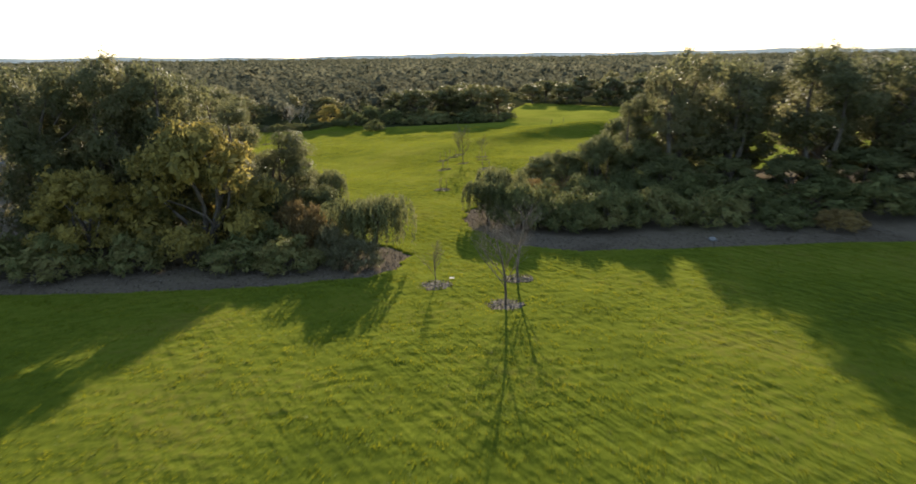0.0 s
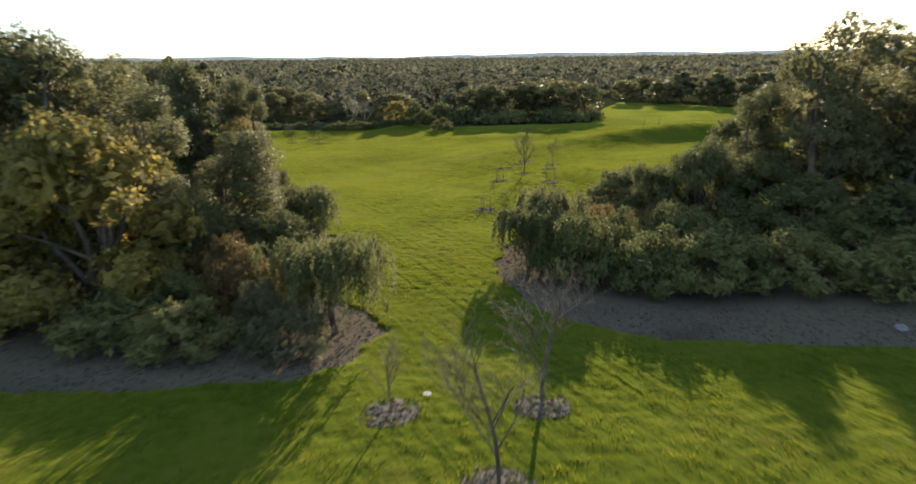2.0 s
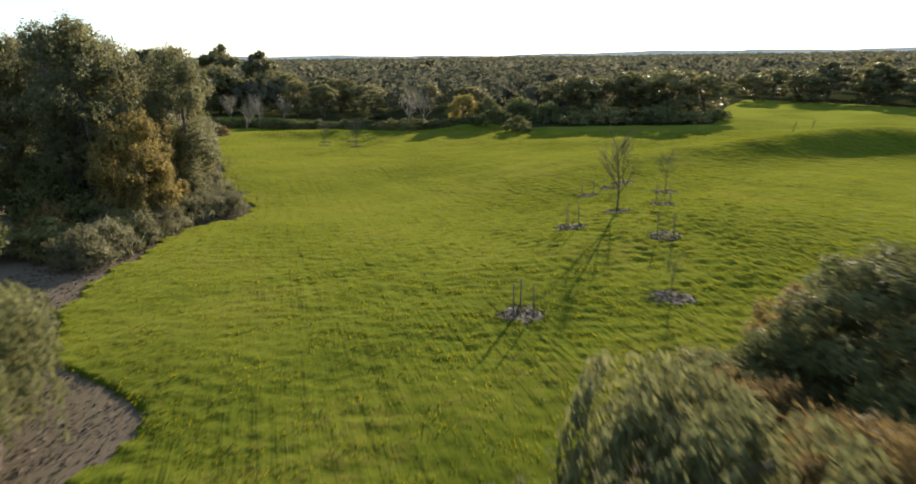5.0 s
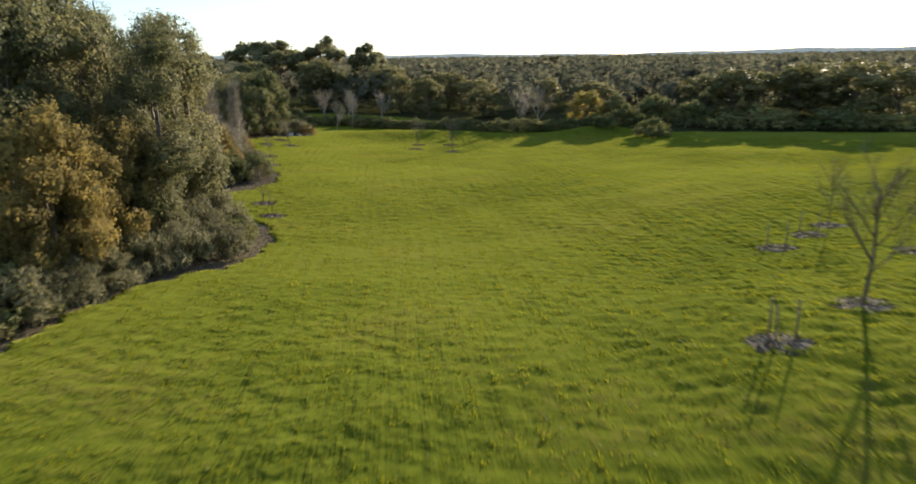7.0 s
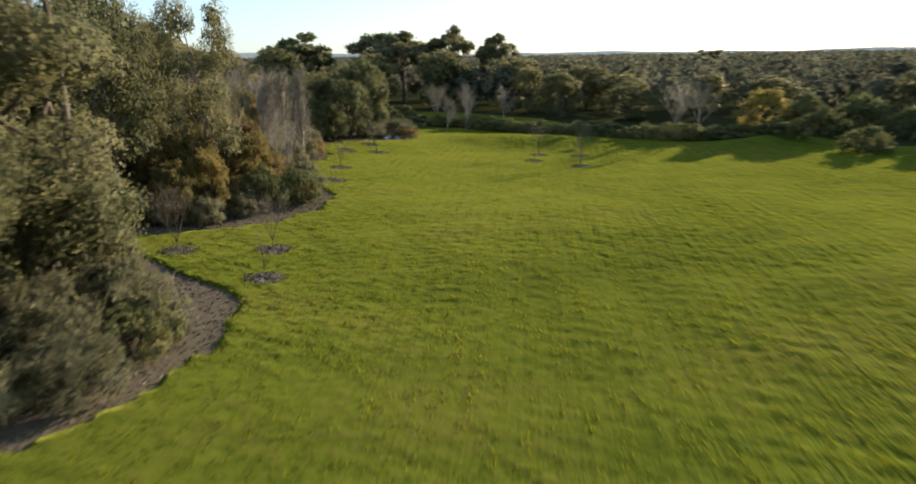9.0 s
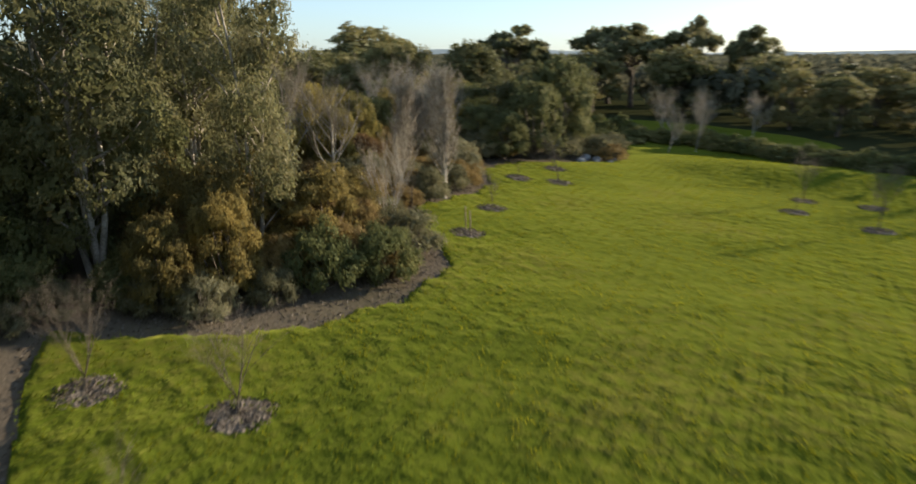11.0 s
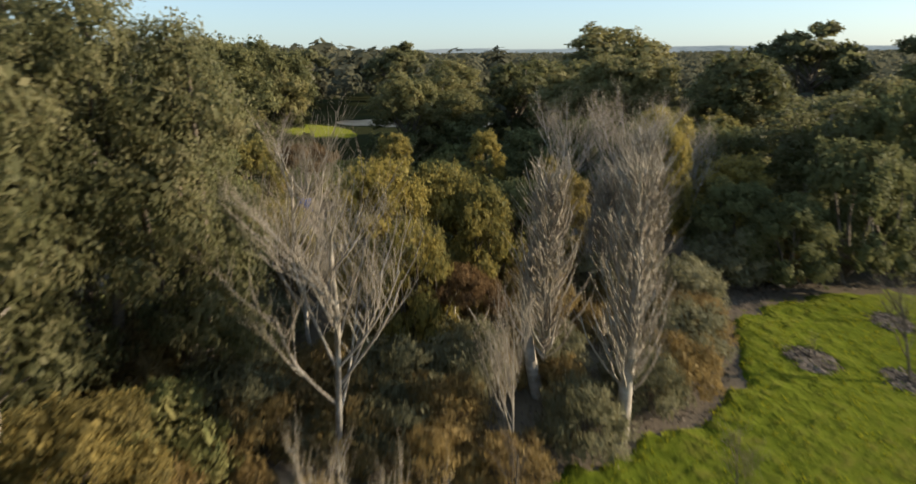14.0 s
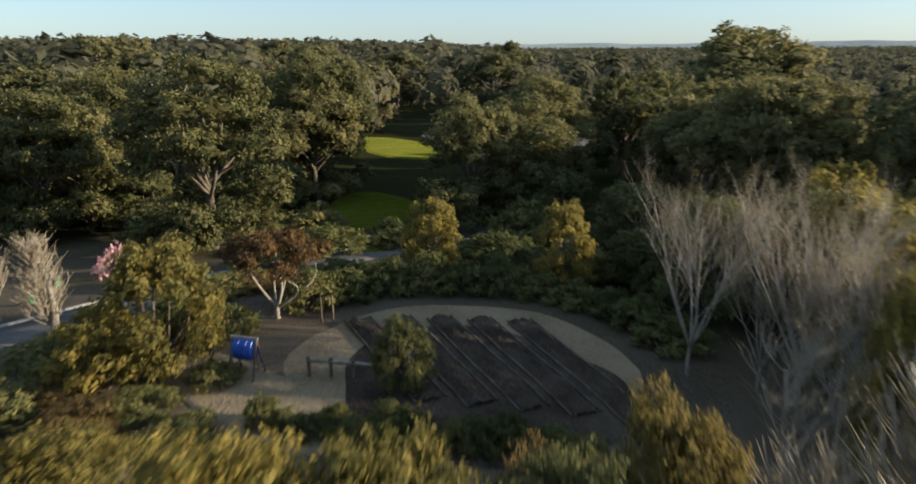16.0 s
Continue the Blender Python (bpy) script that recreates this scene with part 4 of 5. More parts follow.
row("wattle", [(-75.0, 126.4, 4.4, 4.8), (-69.5, 127.5, 2.4, 4.6), (-59.0, 110.2, 1.8, 3.0), (-63.6, 105.4, 2.4, 3.6)], G5, 3)
row("rust", [(-75.4, 106.1, 3.1, 3.7), (-57.5, 111.5, 1.3, 2.8)], G5, 1)
row("grey", [(-56.4, 111.3, 0.2, 3.1), (-53.3, 113.9, -0.3, 2.6), (-54.8, 116.3, -0.3, 2.4), (-57.3, 118.6, -0.0, 3.0), (-60.6, 120.3, 0.2, 3.2), (-55.5, 109.1, 0.3, 3.3), (-58.4, 105.1, 1.1, 3.9), (-54.6, 105.4, 0.6, 3.6), (-61.3, 117.8, 0.8, 4.2), (-63.5, 123.7, 0.5, 3.6), (-65.5, 128.6, 0.1, 3.9), (-64.8, 133.6, -0.6, 3.6), (-64.8, 137.7, -1.0, 3.7), (-69.4, 143.6, -1.5, 3.6)], G5)
row("shrub", [(-71.5, 148.1, -2.5, 3.6), (-72.9, 149.5, -1.9, 3.9), (-74.7, 151.9, -1.5, 4.1), (-72.5, 145.0, -1.4, 4.2), (-74.9, 147.0, -0.4, 4.5), (-76.5, 151.5, -0.5, 4.4), (-73.9, 142.5, -0.4, 4.6)], G5)
row("brown", [(-53.5, 108.4, -0.3, 3.1), (-52.1, 111.7, -0.9, 2.3), (-58.0, 119.2, -0.2, 2.8), (-64.2, 126.3, -0.3, 3.2), (-62.9, 137.4, -1.6, 3.1), (-62.4, 103.0, 0.8, 3.5), (-53.9, 110.5, -0.2, 2.5), (-55.6, 102.9, 1.3, 3.6), (-59.6, 114.1, 1.3, 3.1), (-63.6, 114.3, 2.2, 3.6)], G5)
row("round", [(-60.2, 103.8, 5.4, 4.2), (-62.6, 102.4, 4.2, 4.2), (-66.8, 134.4, 5.9, 6), (-63.6, 129.5, 3.8, 5), (-70, 133, 4.0, 6), (-64.5, 124.5, 2.2, 4), (-62.9, 126, 1.8, 4), (-74.5, 130, 3.4, 5), (-72, 139.5, 5.6, 6)], G5, 3)

# ---------- young trees in mulch rings ----------
def mulch_ring(x, y, r, seed):
    rng = np.random.RandomState(seed)
    e = new("mulch_ring")
    e.matrix_basis = Matrix.Translation((x, y, lz(x, y) + 0.07))
    n = 36
    a = np.linspace(0, 2 * np.pi, n, endpoint=False)
    w = 1 + 0.06 * np.sin(2 * a + rng.rand() * 6) + 0.05 * np.sin(5 * a + rng.rand() * 6) + 0.03 * rng.normal(size=n)
    V, F = [(0, 0, 0.05)], []
    for q, z in ((0.3, 0.05), (0.6, 0.045), (0.85, 0.03), (1.0, -0.1)):
        zz = land(x + r * q * w * np.cos(a), y + r * q * w * np.sin(a)) - lz(x, y)
        V += list(zip(r * q * w * np.cos(a), r * q * w * np.sin(a), zz + z + (0.015 * rng.normal(size=n) if q < 1 else 0)))
    for i in range(n):
        j = (i + 1) % n
        F.append((0, 1 + i, 1 + j))
        for k in range(3):
            o = 1 + k * n
            F.append((o + i, o + n + i, o + n + j, o + j))
    mesh_object("mound", V, F, "mulch", e)
    m = 420
    t, rr = rng.uniform(0, 6.3, m), r * 1.0 * np.sqrt(rng.rand(m))
    C = np.stack([rr * np.cos(t), rr * np.sin(t), 0.05 - 0.04 * (rr / r) ** 3 + rng.uniform(0, 0.03, m)], 1)
    C[:, 2] += land(x + C[:, 0], y + C[:, 1]) - lz(x, y)
    D = rng.normal(size=(m, 3)) * (1, 1, 0.25)
    tagged(part_np(e, "bark_litter", leaves(C, D, 0.13, 0.05, rng), "chip"), kind="stuff")
    return tagged(e, "low round bed of grey-brown bark mulch cut into the lawn", "mulch ring", "mulch rings on the lawn")


def stakes(x, y, seed, n=2, h=1.25):
    rng = np.random.RandomState(seed)
    a0 = rng.uniform(-0.4, 0.4)
    for k in range(n):
        a = a0 + math.pi * k if n == 2 else a0 + k * 2.1
        sx, sy = x + 0.42 * math.cos(a), y + 0.42 * math.sin(a)
        V, F = tube([(0, 0, -0.3), (0, 0, h * 0.5), (rng.uniform(-0.03, 0.03), rng.uniform(-0.03, 0.03), h)], [0.03, 0.03, 0.027], 4)
        F = np.concatenate([F, [[8, 9, 10, 11]]])
        ob = mesh_object("tree_stake", V, F, "stake")
        ob.location = (sx, sy, lz(sx, sy) + 0.1)
        tagged(ob, "thin upright timber stake in a mulch ring", "stake", "timber stakes")


YOUNG = [(-1.4, 35.8, 1.05), (2.25, 32.25, 1.05), (3.3, 36.7, 1.0), (0.4, 87.3, 1.0), (3.3, 98.0, 1.0), (0.0, 103.8, 1.0)]
for i, (x, y, r) in enumerate(YOUNG):
    mulch_ring(x, y, r, 10 + i)
RG = "young trees on the lawn"
plant("young", -1.4, 35.8, h=2.9, width=1.7, group=RG)
plant("young", 2.25, 32.25, h=5.4, width=4.4, group=RG)
plant("young", 3.3, 36.7, h=4.9, width=3.8, group=RG)
plant("young", 0.4, 87.3, h=5.6, width=4.2, group=RG)
plant("young", 3.3, 98.0, h=3.8, width=2.2, group=RG)
plant("young", 0.0, 103.8, h=4.2, width=2.6, group=RG)
for i, (x, y) in enumerate(((-1.8, 68.9), (-1.85, 83.2), (3.2, 81.0), (-2.4, 98.0), (-1.0, 101.4), (3.1, 89.8), (-47.0, 112.6))):
    mulch_ring(x, y, 0.95, 30 + i)
    stakes(x, y, 60 + i, 3 if i in (0, 1) else 2)
for i, (x, y, k, h) in enumerate(((-35.2, 98.6, "thin", 3.3), (-38.2, 95.5, "thin", 3.5), (-31.9, 95.7, "sapling", 2.2), (3.4, 72.0, "sapling", 2.4), (-50.7, 111.5, "sapling", 2.6), (-50.8, 116.6, "young", 2.4), (-55.7, 125.6, "young", 3.9),
                               (-57.1, 123.1, "sapling", 1.2), (-59.8, 128.5, "sapling", 1.6), (-45.7, 138.6, "young", 4.0), (-44.0, 134.9, "sapling", 1.6), (-38.6, 134.3, "young", 4.2), (-42.0, 140.2, "sapling", 2.2),
                               (19.2, 142.6, "sapling", 2.6), (23, 150, "sapling", 2.4))):
    mulch_ring(x, y, 0.95, 80 + i)
    plant(k, x, y, h=h, group=RG)

# ---------- hedge and trees at the far end of the lawn ----------
GH = "hedge shrubs at the far end of the lawn"
for i in range(30):
    f = i / 29
    x = -74 + 48 * f
    y = 151.5 + 4.0 * f + 1.2 * math.sin(f * 9) + rnd.uniform(-0.7, 0.7)
    plant("shrub", x, y, h=rnd.uniform(1.5, 2.1), width=rnd.uniform(3.2, 4.4), group=GH, label="low dark-green clipped hedge shrub edging the lawn")
GF = "trees beyond the lawn"
row("wattle", [(-31.0, 164, 1.9, 6.0)], GF, 3)
row("shrub", [(-19, 152.5, -0.7, 5), (-24, 160, 0.4, 5), (-27, 166, 1.5, 5), (-16, 165, 0.6, 5), (-11, 163, -0.9, 6), (-5, 164, -0.6, 7), (2, 163, -0.3, 7), (8, 165, -0.8, 6), (-8, 170, 0.2, 7), (4, 170, 0.5, 7), (12, 170, -1.0, 5), (-22, 170, 1.0, 6)], GF)
row("woodgum", [(-11, 173, 4.8, 10), (-3, 177, 5.2, 10), (4, 174, 5.8, 11), (10, 179, 5.0, 10), (-16, 184, 3.6, 10), (0, 186, 5.6, 12)], GF, 3)
row("spreading", [(47, 212, 5.8, 11), (56, 204, 6.2, 12), (66, 196, 6.6, 12), (40, 224, 6, 11), (78, 186, 7, 12)], GF, 3)
row("spreading", [(-116, 165, 10.8, 14), (-109, 186, 11.2, 15), (-121, 192, 11.4, 15), (-100.6, 191.3, 12.0, 10), (-93, 197, 10.4, 10), (-84, 190, 6.0, 10), (-72, 190, 4.6, 9), (-128, 176, 9, 14)], GF, 3)
plant("woodgum", -155, 155.5, 12.8, 20, group=GF)
row("woodgum", [(-150, 153, 9, 15), (-160, 158, 10, 15), (-144, 150, 7.5, 13)], GF, 3)
row("woodgum", [(-97, 160, 5.0, 9), (-110, 150, 5.6, 10), (-90, 150, 4.2, 8), (-58, 182, 3.0, 9), (-48, 190, 2.8, 9), (-36, 186, 2.6, 9), (-90, 178, 5.8, 10), (-66, 186, 4.4, 9), (-52, 172, 1.6, 6), (-76, 178, 5.6, 9), (-104, 172, 7.2, 10), (-92, 178, 7.4, 10)], GF, 3)
row("woodgum", [(24, 222, 3.8, 9), (34, 216, 4.0, 10), (52, 198, 3.6, 9), (62, 190, 4.2, 9), (72, 182, 4.4, 9), (30, 236, 4.4, 10), (44, 206, 2.8, 7), (82, 172, 4.6, 9)], GF, 3, "round dark-green tree at the wood's edge")
row("woodgum", [(-80, 147, 5.2, 6), (-63, 172, 3.4, 6), (-70, 174, 4.4, 6), (57, 214, 7.0, 7), (49, 222, 7.4, 7)], GF)
row("silver", [(-64.4, 146.2, 1.6, 3.6), (-64.0, 149.6, 3.0, 3.6), (-72.8, 154.6, 2.9, 4.6), (-71.5, 159, 2.6, 4.4), (-40, 159, 3.0, 4.4), (-36.5, 158, 3.3, 4.4), (-66, 161, 2.2, 4)], GF, 3, "leafless grey tree behind the hedge")

# Open strips that run west from the garden to the clearings.
CLEAR = ((-98, 107, 13, 6), (-138, 104, 14, 7), (-150, 112, 11, 8), (-143, 129, 10, 8), (-103, 146, 12, 9), (-149, 128, 11, 16), (-139, 143, 9, 12), (-137, 117, 9, 12))
SIGHT = ((-150, 104.5, 4.0), (-150, 112.5, 3.4), (-147, 129, 2.6), (-112, 150, 4.0))


def glade(x, y, ax, ay, wide):
    dx, dy = ax + 53, ay - 112.7
    L_ = math.hypot(dx, dy)
    t_ = ((x + 53) * dx + (y - 112.7) * dy) / L_
    return (np.abs((x + 53) * dy - (y - 112.7) * dx) / L_ < wide) & (t_ > 46) & (t_ < L_)


# ---------- woods to the west, seen over the garden ----------
GW = "trees west of the garden"
row("woodgum", [(-93, 131, 7.4, 7), (-91, 88.5, 7.2, 7), (-107, 101.5, 9.4, 8.5), (-101, 129, 6.2, 7), (-96, 129, 5.0, 6), (-94, 87, 6.5, 7)], GW)
row("woodgum", [(-118, 118.5, 5.0, 6), (-124, 134, 7.4, 8), (-108, 134, 6.6, 8), (-116, 96, 7.6, 8), (-128, 88, 7.6, 8), (-112, 80, 8, 8), (-92, 79, 7.4, 7), (-105, 117, 4.0, 5)], GW)
row("round", [(-92, 112, 1.8, 5), (-90, 100, 1.6, 5), (-86, 98, 1.8, 5), (-95, 118, 2.2, 6), (-88, 122, 2.2, 5), (-84, 124, 1.6, 5), (-99, 99, 2.2, 6), (-94, 93, 2.0, 5), (-108, 121, 1.2, 5), (-78, 126, 2.2, 5)], GW, 3)
row("shrub", [(-82, 104, 0.6, 4), (-85, 111.5, 0.4, 3.6), (-83.5, 114.5, 0.8, 4), (-82, 118, 0.8, 4), (-80.5, 107.5, 0.4, 3.2), (-78.5, 103, 0.4, 3), (-72, 100.5, 0.8, 3.6), (-68.5, 100, 0.8, 4), (-74, 102.2, 0.6, 3), (-80, 99.4, 0.2, 2.4),
              (-86, 106, 0.6, 4), (-92, 104, 0.4, 4), (-90, 116, 1, 4), (-81.5, 121, 1.0, 4), (-88, 109, 0.4, 3.6)], GW)
for i in range(110):
    x, y = rnd.uniform(-158, -87), rnd.uniform(66, 150)
    k, t_ = rnd.choice(("round", "woodgum", "woodgum", "shrub", "woodgum")), rnd.random()
    if any(((x - a_) / b_) ** 2 + ((y - c_) / d_) ** 2 < 1 for a_, c_, b_, d_ in CLEAR) or any(glade(x, y, *g_) for g_ in SIGHT):
        continue
    h_ = {"round": 3.2 + 2.6 * t_, "woodgum": 5.5 + 5.0 * t_, "shrub": 1.8 + 1.2 * t_}[k]
    plant(k, x, y, h=h_, width=h_ * rnd.uniform(0.68, 0.95) if k != "shrub" else 4.5, group=GW, variants=3)
row("spreading", [(-159.8, 57.7, 12.2, 13), (-159.6, 63.5, 11.5, 10), (-198, 74, 12.1, 13), (-180.6, 86.8, 11, 11), (-158, 80, 10.4, 11), (-212.8, 123.6, 11.5, 13), (-186, 100, 9.6, 12), (-150, 92, 8.6, 11), (-170, 118, 9.2, 12), (-128, 98, 8.8, 10)], GW, 3, "tall broad-headed gum standing above the woods")
plant("pink", -82.0, 97.0, h=1.7, width=1.9, group=GW, variants=1)
row("poplar", [(-74.1, 98.8, 3.4, 1.6), (-76.6, 95.2, 3.6, 1.4)], GW, 3)

# ---------- garden ----------
patch("garden_path", -72.3, 112.7, 5.3, 5.9, 0, "sand", "sandy gravel round the garden plot", "gravel", 0.05, 0.05, 3)
patch("garden_track", -69.9, 106.6, 4.2, 1.5, 50, "sand", "sandy gravel track past the garden plot", "gravel", 0.055, 0.08, 5)
patch("garden_soil", -70.9, 113.2, 4.3, 4.6, 0, "soil", "dark bare garden soil in rows", "soil", 0.11, 0.10, 4)


def soil_row(x0, y0, x1, y1, w, seed):
    """A long low garden row of heaped soil with a timber edge on each side."""
    rng = np.random.RandomState(seed)
    e = new("garden_row")
    mx, my = (x0 + x1) / 2, (y0 + y1) / 2
    e.matrix_basis = Matrix.Translation((mx, my, lz(mx, my)))
    n, c = 26, 7
    d = np.array((x1 - x0, y1 - y0))
    L_ = np.linalg.norm(d)
    d = d / L_
    side = np.array((-d[1], d[0]))
    t, q = np.meshgrid(np.linspace(-L_ / 2, L_ / 2, n), np.linspace(-1, 1, c), indexing="ij")
    X, Y = t * d[0] + q * w / 2 * side[0], t * d[1] + q * w / 2 * side[1]
    Z = land(mx + X, my + Y) - lz(mx, my) + 0.1 + 0.13 * (1 - q ** 2) + rng.normal(size=X.shape) * 0.045
    mesh_object("soil", np.stack([X, Y, Z], -1).reshape(-1, 3), grid_faces(n, c), "soil", e, smooth=True)
    for k in (-1, 1):
        P = [(t_ * d[0] + k * (w / 2 + 0.03) * side[0], t_ * d[1] + k * (w / 2 + 0.03) * side[1]) for t_ in np.linspace(-L_ / 2, L_ / 2, 8)]
        V, F = tube([(px_, py_, lz(mx + px_, my + py_) - lz(mx, my) + 0.14) for px_, py_ in P], [0.045] * 8, 4)
        mesh_object("timber_edge", V, F, "bark", e)
    return tagged(e, "long low garden row of dark soil edged with timber", "garden bed", "garden rows")


for k in range(5):
    soil_row(-75.0 - 0.12 * k, 109.0 + 1.42 * k, -69.6 + 0.1 * k, 111.8 + 1.4 * k, 0.85, 700 + k)


def box(bm, cx, cy, cz, sx, sy, sz, m=None):
    r = bmesh.ops.create_cube(bm, size=1.0, matrix=Matrix.Translation((cx, cy, cz)) @ (m or Matrix()) @ Matrix.Diagonal((sx, sy, sz, 1)))
    return r["verts"]


def compost_tumbler(x, y, turn):
    """A blue drum on a timber stand with splayed legs."""
    e = new("compost_tumbler")
    e.matrix_basis = pose(x, y, lz(x, y) + 0.05, 0, 0, turn) @ Matrix.Diagonal((0.74, 0.8, 1.08, 1))
    bm = bmesh.new()
    ring = [(-0.42, 0.26), (-0.40, 0.29), (-0.2, 0.295), (-0.19, 0.31), (-0.15, 0.31), (-0.14, 0.295), (0.14, 0.295), (0.15, 0.31), (0.19, 0.31), (0.2, 0.295), (0.40, 0.29), (0.42, 0.26)]
    loops = []
    for u, r in ring:
        loops.append([bm.verts.new((u, r * math.cos(k * math.pi / 10), 0.78 + r * math.sin(k * math.pi / 10))) for k in range(20)])
    for a_, b_ in zip(loops, loops[1:]):
        for k in range(20):
            bm.faces.new((a_[k], a_[(k + 1) % 20], b_[(k + 1) % 20], b_[k]))
    bm.faces.new(loops[0][::-1])
    bm.faces.new(loops[-1])
    drum = part("drum", bm, "blue", e, "blue plastic drum")
    bm = bmesh.new()
    box(bm, 0, -0.3, 0.86, 0.3, 0.02, 0.2, Matrix.Rotation(-0.25, 4, "X"))
    part("hatch", bm, "blue", drum)
    for sx in (-0.52, 0.52):
        for sy in (-1, 1):
            bm = bmesh.new()
            box(bm, sx, sy * 0.22, 0.52, 0.07, 0.07, 1.12, Matrix.Rotation(sy * 0.38, 4, "X"))
            part("leg", bm, "stake", e)
        bm = bmesh.new()
        box(bm, sx, 0, 0.28, 0.05, 0.6, 0.07)
        part("brace", bm, "stake", e)
    bm = bmesh.new()
    box(bm, 0, 0, 1.1, 1.2, 0.07, 0.07)
    part("top_rail", bm, "kerb", e, "pale timber top rail")
    return tagged(e, "blue drum compost tumbler on a timber stand", "composter")


compost_tumbler(-70.9, 106.4, 75)


def rail_fence(pts):
    e = new("low_rail_fence")
    x0, y0 = pts[0]
    e.matrix_basis = Matrix.Translation((x0, y0, lz(x0, y0)))
    for x, y in pts:
        bm = bmesh.new()
        box(bm, x - x0, y - y0, lz(x, y) - lz(x0, y0) + 0.3, 0.09, 0.09, 0.7)
        part("post", bm, "stake", e)
    V, F = tube([(x - x0, y - y0, lz(x, y) - lz(x0, y0) + 0.55) for x, y in pts], [0.06] * len(pts), 4)
    mesh_object("rail", V, F, "pale", e)
    return tagged(e, "low timber rail on short dark posts", "fence")


rail_fence([(-70.9 + 0.09 * k, 108.2 + 0.66 * k) for k in range(5)])
plant("round", -70.4, 111.0, h=2.2, width=1.9, label="small dark bushy tree with a pale trunk in the garden", group="garden plants", variants=3)
for k in range(14):
    plant("shrub", -68.6 + 1.0 * rnd.random() + 0.05 * k, 107.6 + 0.62 * k, h=rnd.uniform(0.5, 0.9), width=rnd.uniform(1.0, 1.6), group="garden plants", label="low dark planting along the garden plot")
for k in range(11):
    a_ = radians(-48 + 12 * k)
    plant("shrub", -72.3 - 6.7 * math.cos(a_), 112.7 + 7.5 * math.sin(a_), h=rnd.uniform(1.0, 1.7), width=rnd.uniform(2.2, 3.0), group="garden plants", label="dark low shrub along the far side of the gravel")
for x, y in ((-69.0, 104.2), (-70.6, 105.6), (-68.0, 103.0), (-72.6, 103.4), (-74.6, 103.2), (-69.8, 101.8), (-67.6, 105.8), (-74.2, 104.8), (-76.0, 102.6), (-79.0, 104.4)):
    plant(rnd.choice(("shrub", "shrub", "brown")), x, y, h=rnd.uniform(0.6, 1.1), width=rnd.uniform(1.6, 2.6), group="garden plants", label="low dark scrub on bare ground beside the garden")
for x, y, h_ in ((-75.0, 107.75, 1.0), (-75.0, 108.15, 1.05)):
    ob = mesh_object("post", *tube([(0, 0, -0.3), (0, 0, h_ / 2), (0.02, 0, h_)], [0.035, 0.035, 0.03], 6), "stake")
    ob.location = (x, y, lz(x, y))
    tagged(ob, "thin upright timber post beside the garden", "post", "garden posts")


def strip(name, pts, width, lift, material, label, category, step=0.5):
    """A ribbon along a smooth line, following the ground."""
    P = np.array(pts, float)
    t = np.concatenate([[0], np.cumsum(np.linalg.norm(np.diff(P, axis=0), axis=1))])
    u = np.arange(0, t[-1], step)
    x, y = np.interp(u, t, P[:, 0]), np.interp(u, t, P[:, 1])
    k = np.ones(9) / 9
    x, y = np.convolve(np.pad(x, 4, "edge"), k, "valid"), np.convolve(np.pad(y, 4, "edge"), k, "valid")
    tx, ty = np.gradient(x), np.gradient(y)
    n = np.hypot(tx, ty) + 1e-9
    q = np.array((-1.03, -1, -0.33, 0.33, 1, 1.03)) * width / 2
    X, Y = x[:, None] - (ty / n)[:, None] * q, y[:, None] + (tx / n)[:, None] * q
    Z = land(X, Y) + lift
    Z[:, 0] -= lift + 0.05
    Z[:, -1] -= lift + 0.05
    return tagged(mesh_object(name, np.stack([X, Y, Z], -1).reshape(-1, 3), grid_faces(len(u), 6), material, smooth=False), label, category, kind="structure")


PATH = [(-70, 91), (-72.5, 94), (-74.6, 96.9), (-77.2, 99.8), (-80, 102.6), (-83.3, 106), (-86.4, 109), (-90, 112), (-96, 114.5)]
strip("path", PATH, 2.6, 0.06, "asphalt", "weathered grey asphalt path curving through the garden", "path")
strip("kerb", [(x - 1.0, y - 0.95) for x, y in PATH], 0.22, 0.13, "kerb", "pale concrete kerb along the path", "kerb")
for x, y in ((-80.8, 95.0), (-78.4, 95.4), (-83.0, 95.8)):
    bm = bmesh.new()
    lo = [bm.verts.new((0.12 * math.cos(a_ * 2.094), 0.12 * math.sin(a_ * 2.094), 0)) for a_ in range(3)]
    hi = [bm.verts.new((0.13 * math.cos(a_ * 2.094 + 0.1), 0.13 * math.sin(a_ * 2.094 + 0.1), 0.42)) for a_ in range(3)]
    for a_ in range(3):
        bm.faces.new((lo[a_], lo[(a_ + 1) % 3], hi[(a_ + 1) % 3], hi[a_]))
    me = bpy.data.meshes.new("plant_guard")
    bm.to_mesh(me)
    bm.free()
    me.materials.append(MAT["green"])
    ob = new("plant_guard", me)
    ob.location = (x, y, lz(x, y) + 0.03)
    ob.modifiers.new("wall", "SOLIDIFY").thickness = 0.01
    tagged(ob, "bright green plastic plant guard", "plant guard", "plant guards")


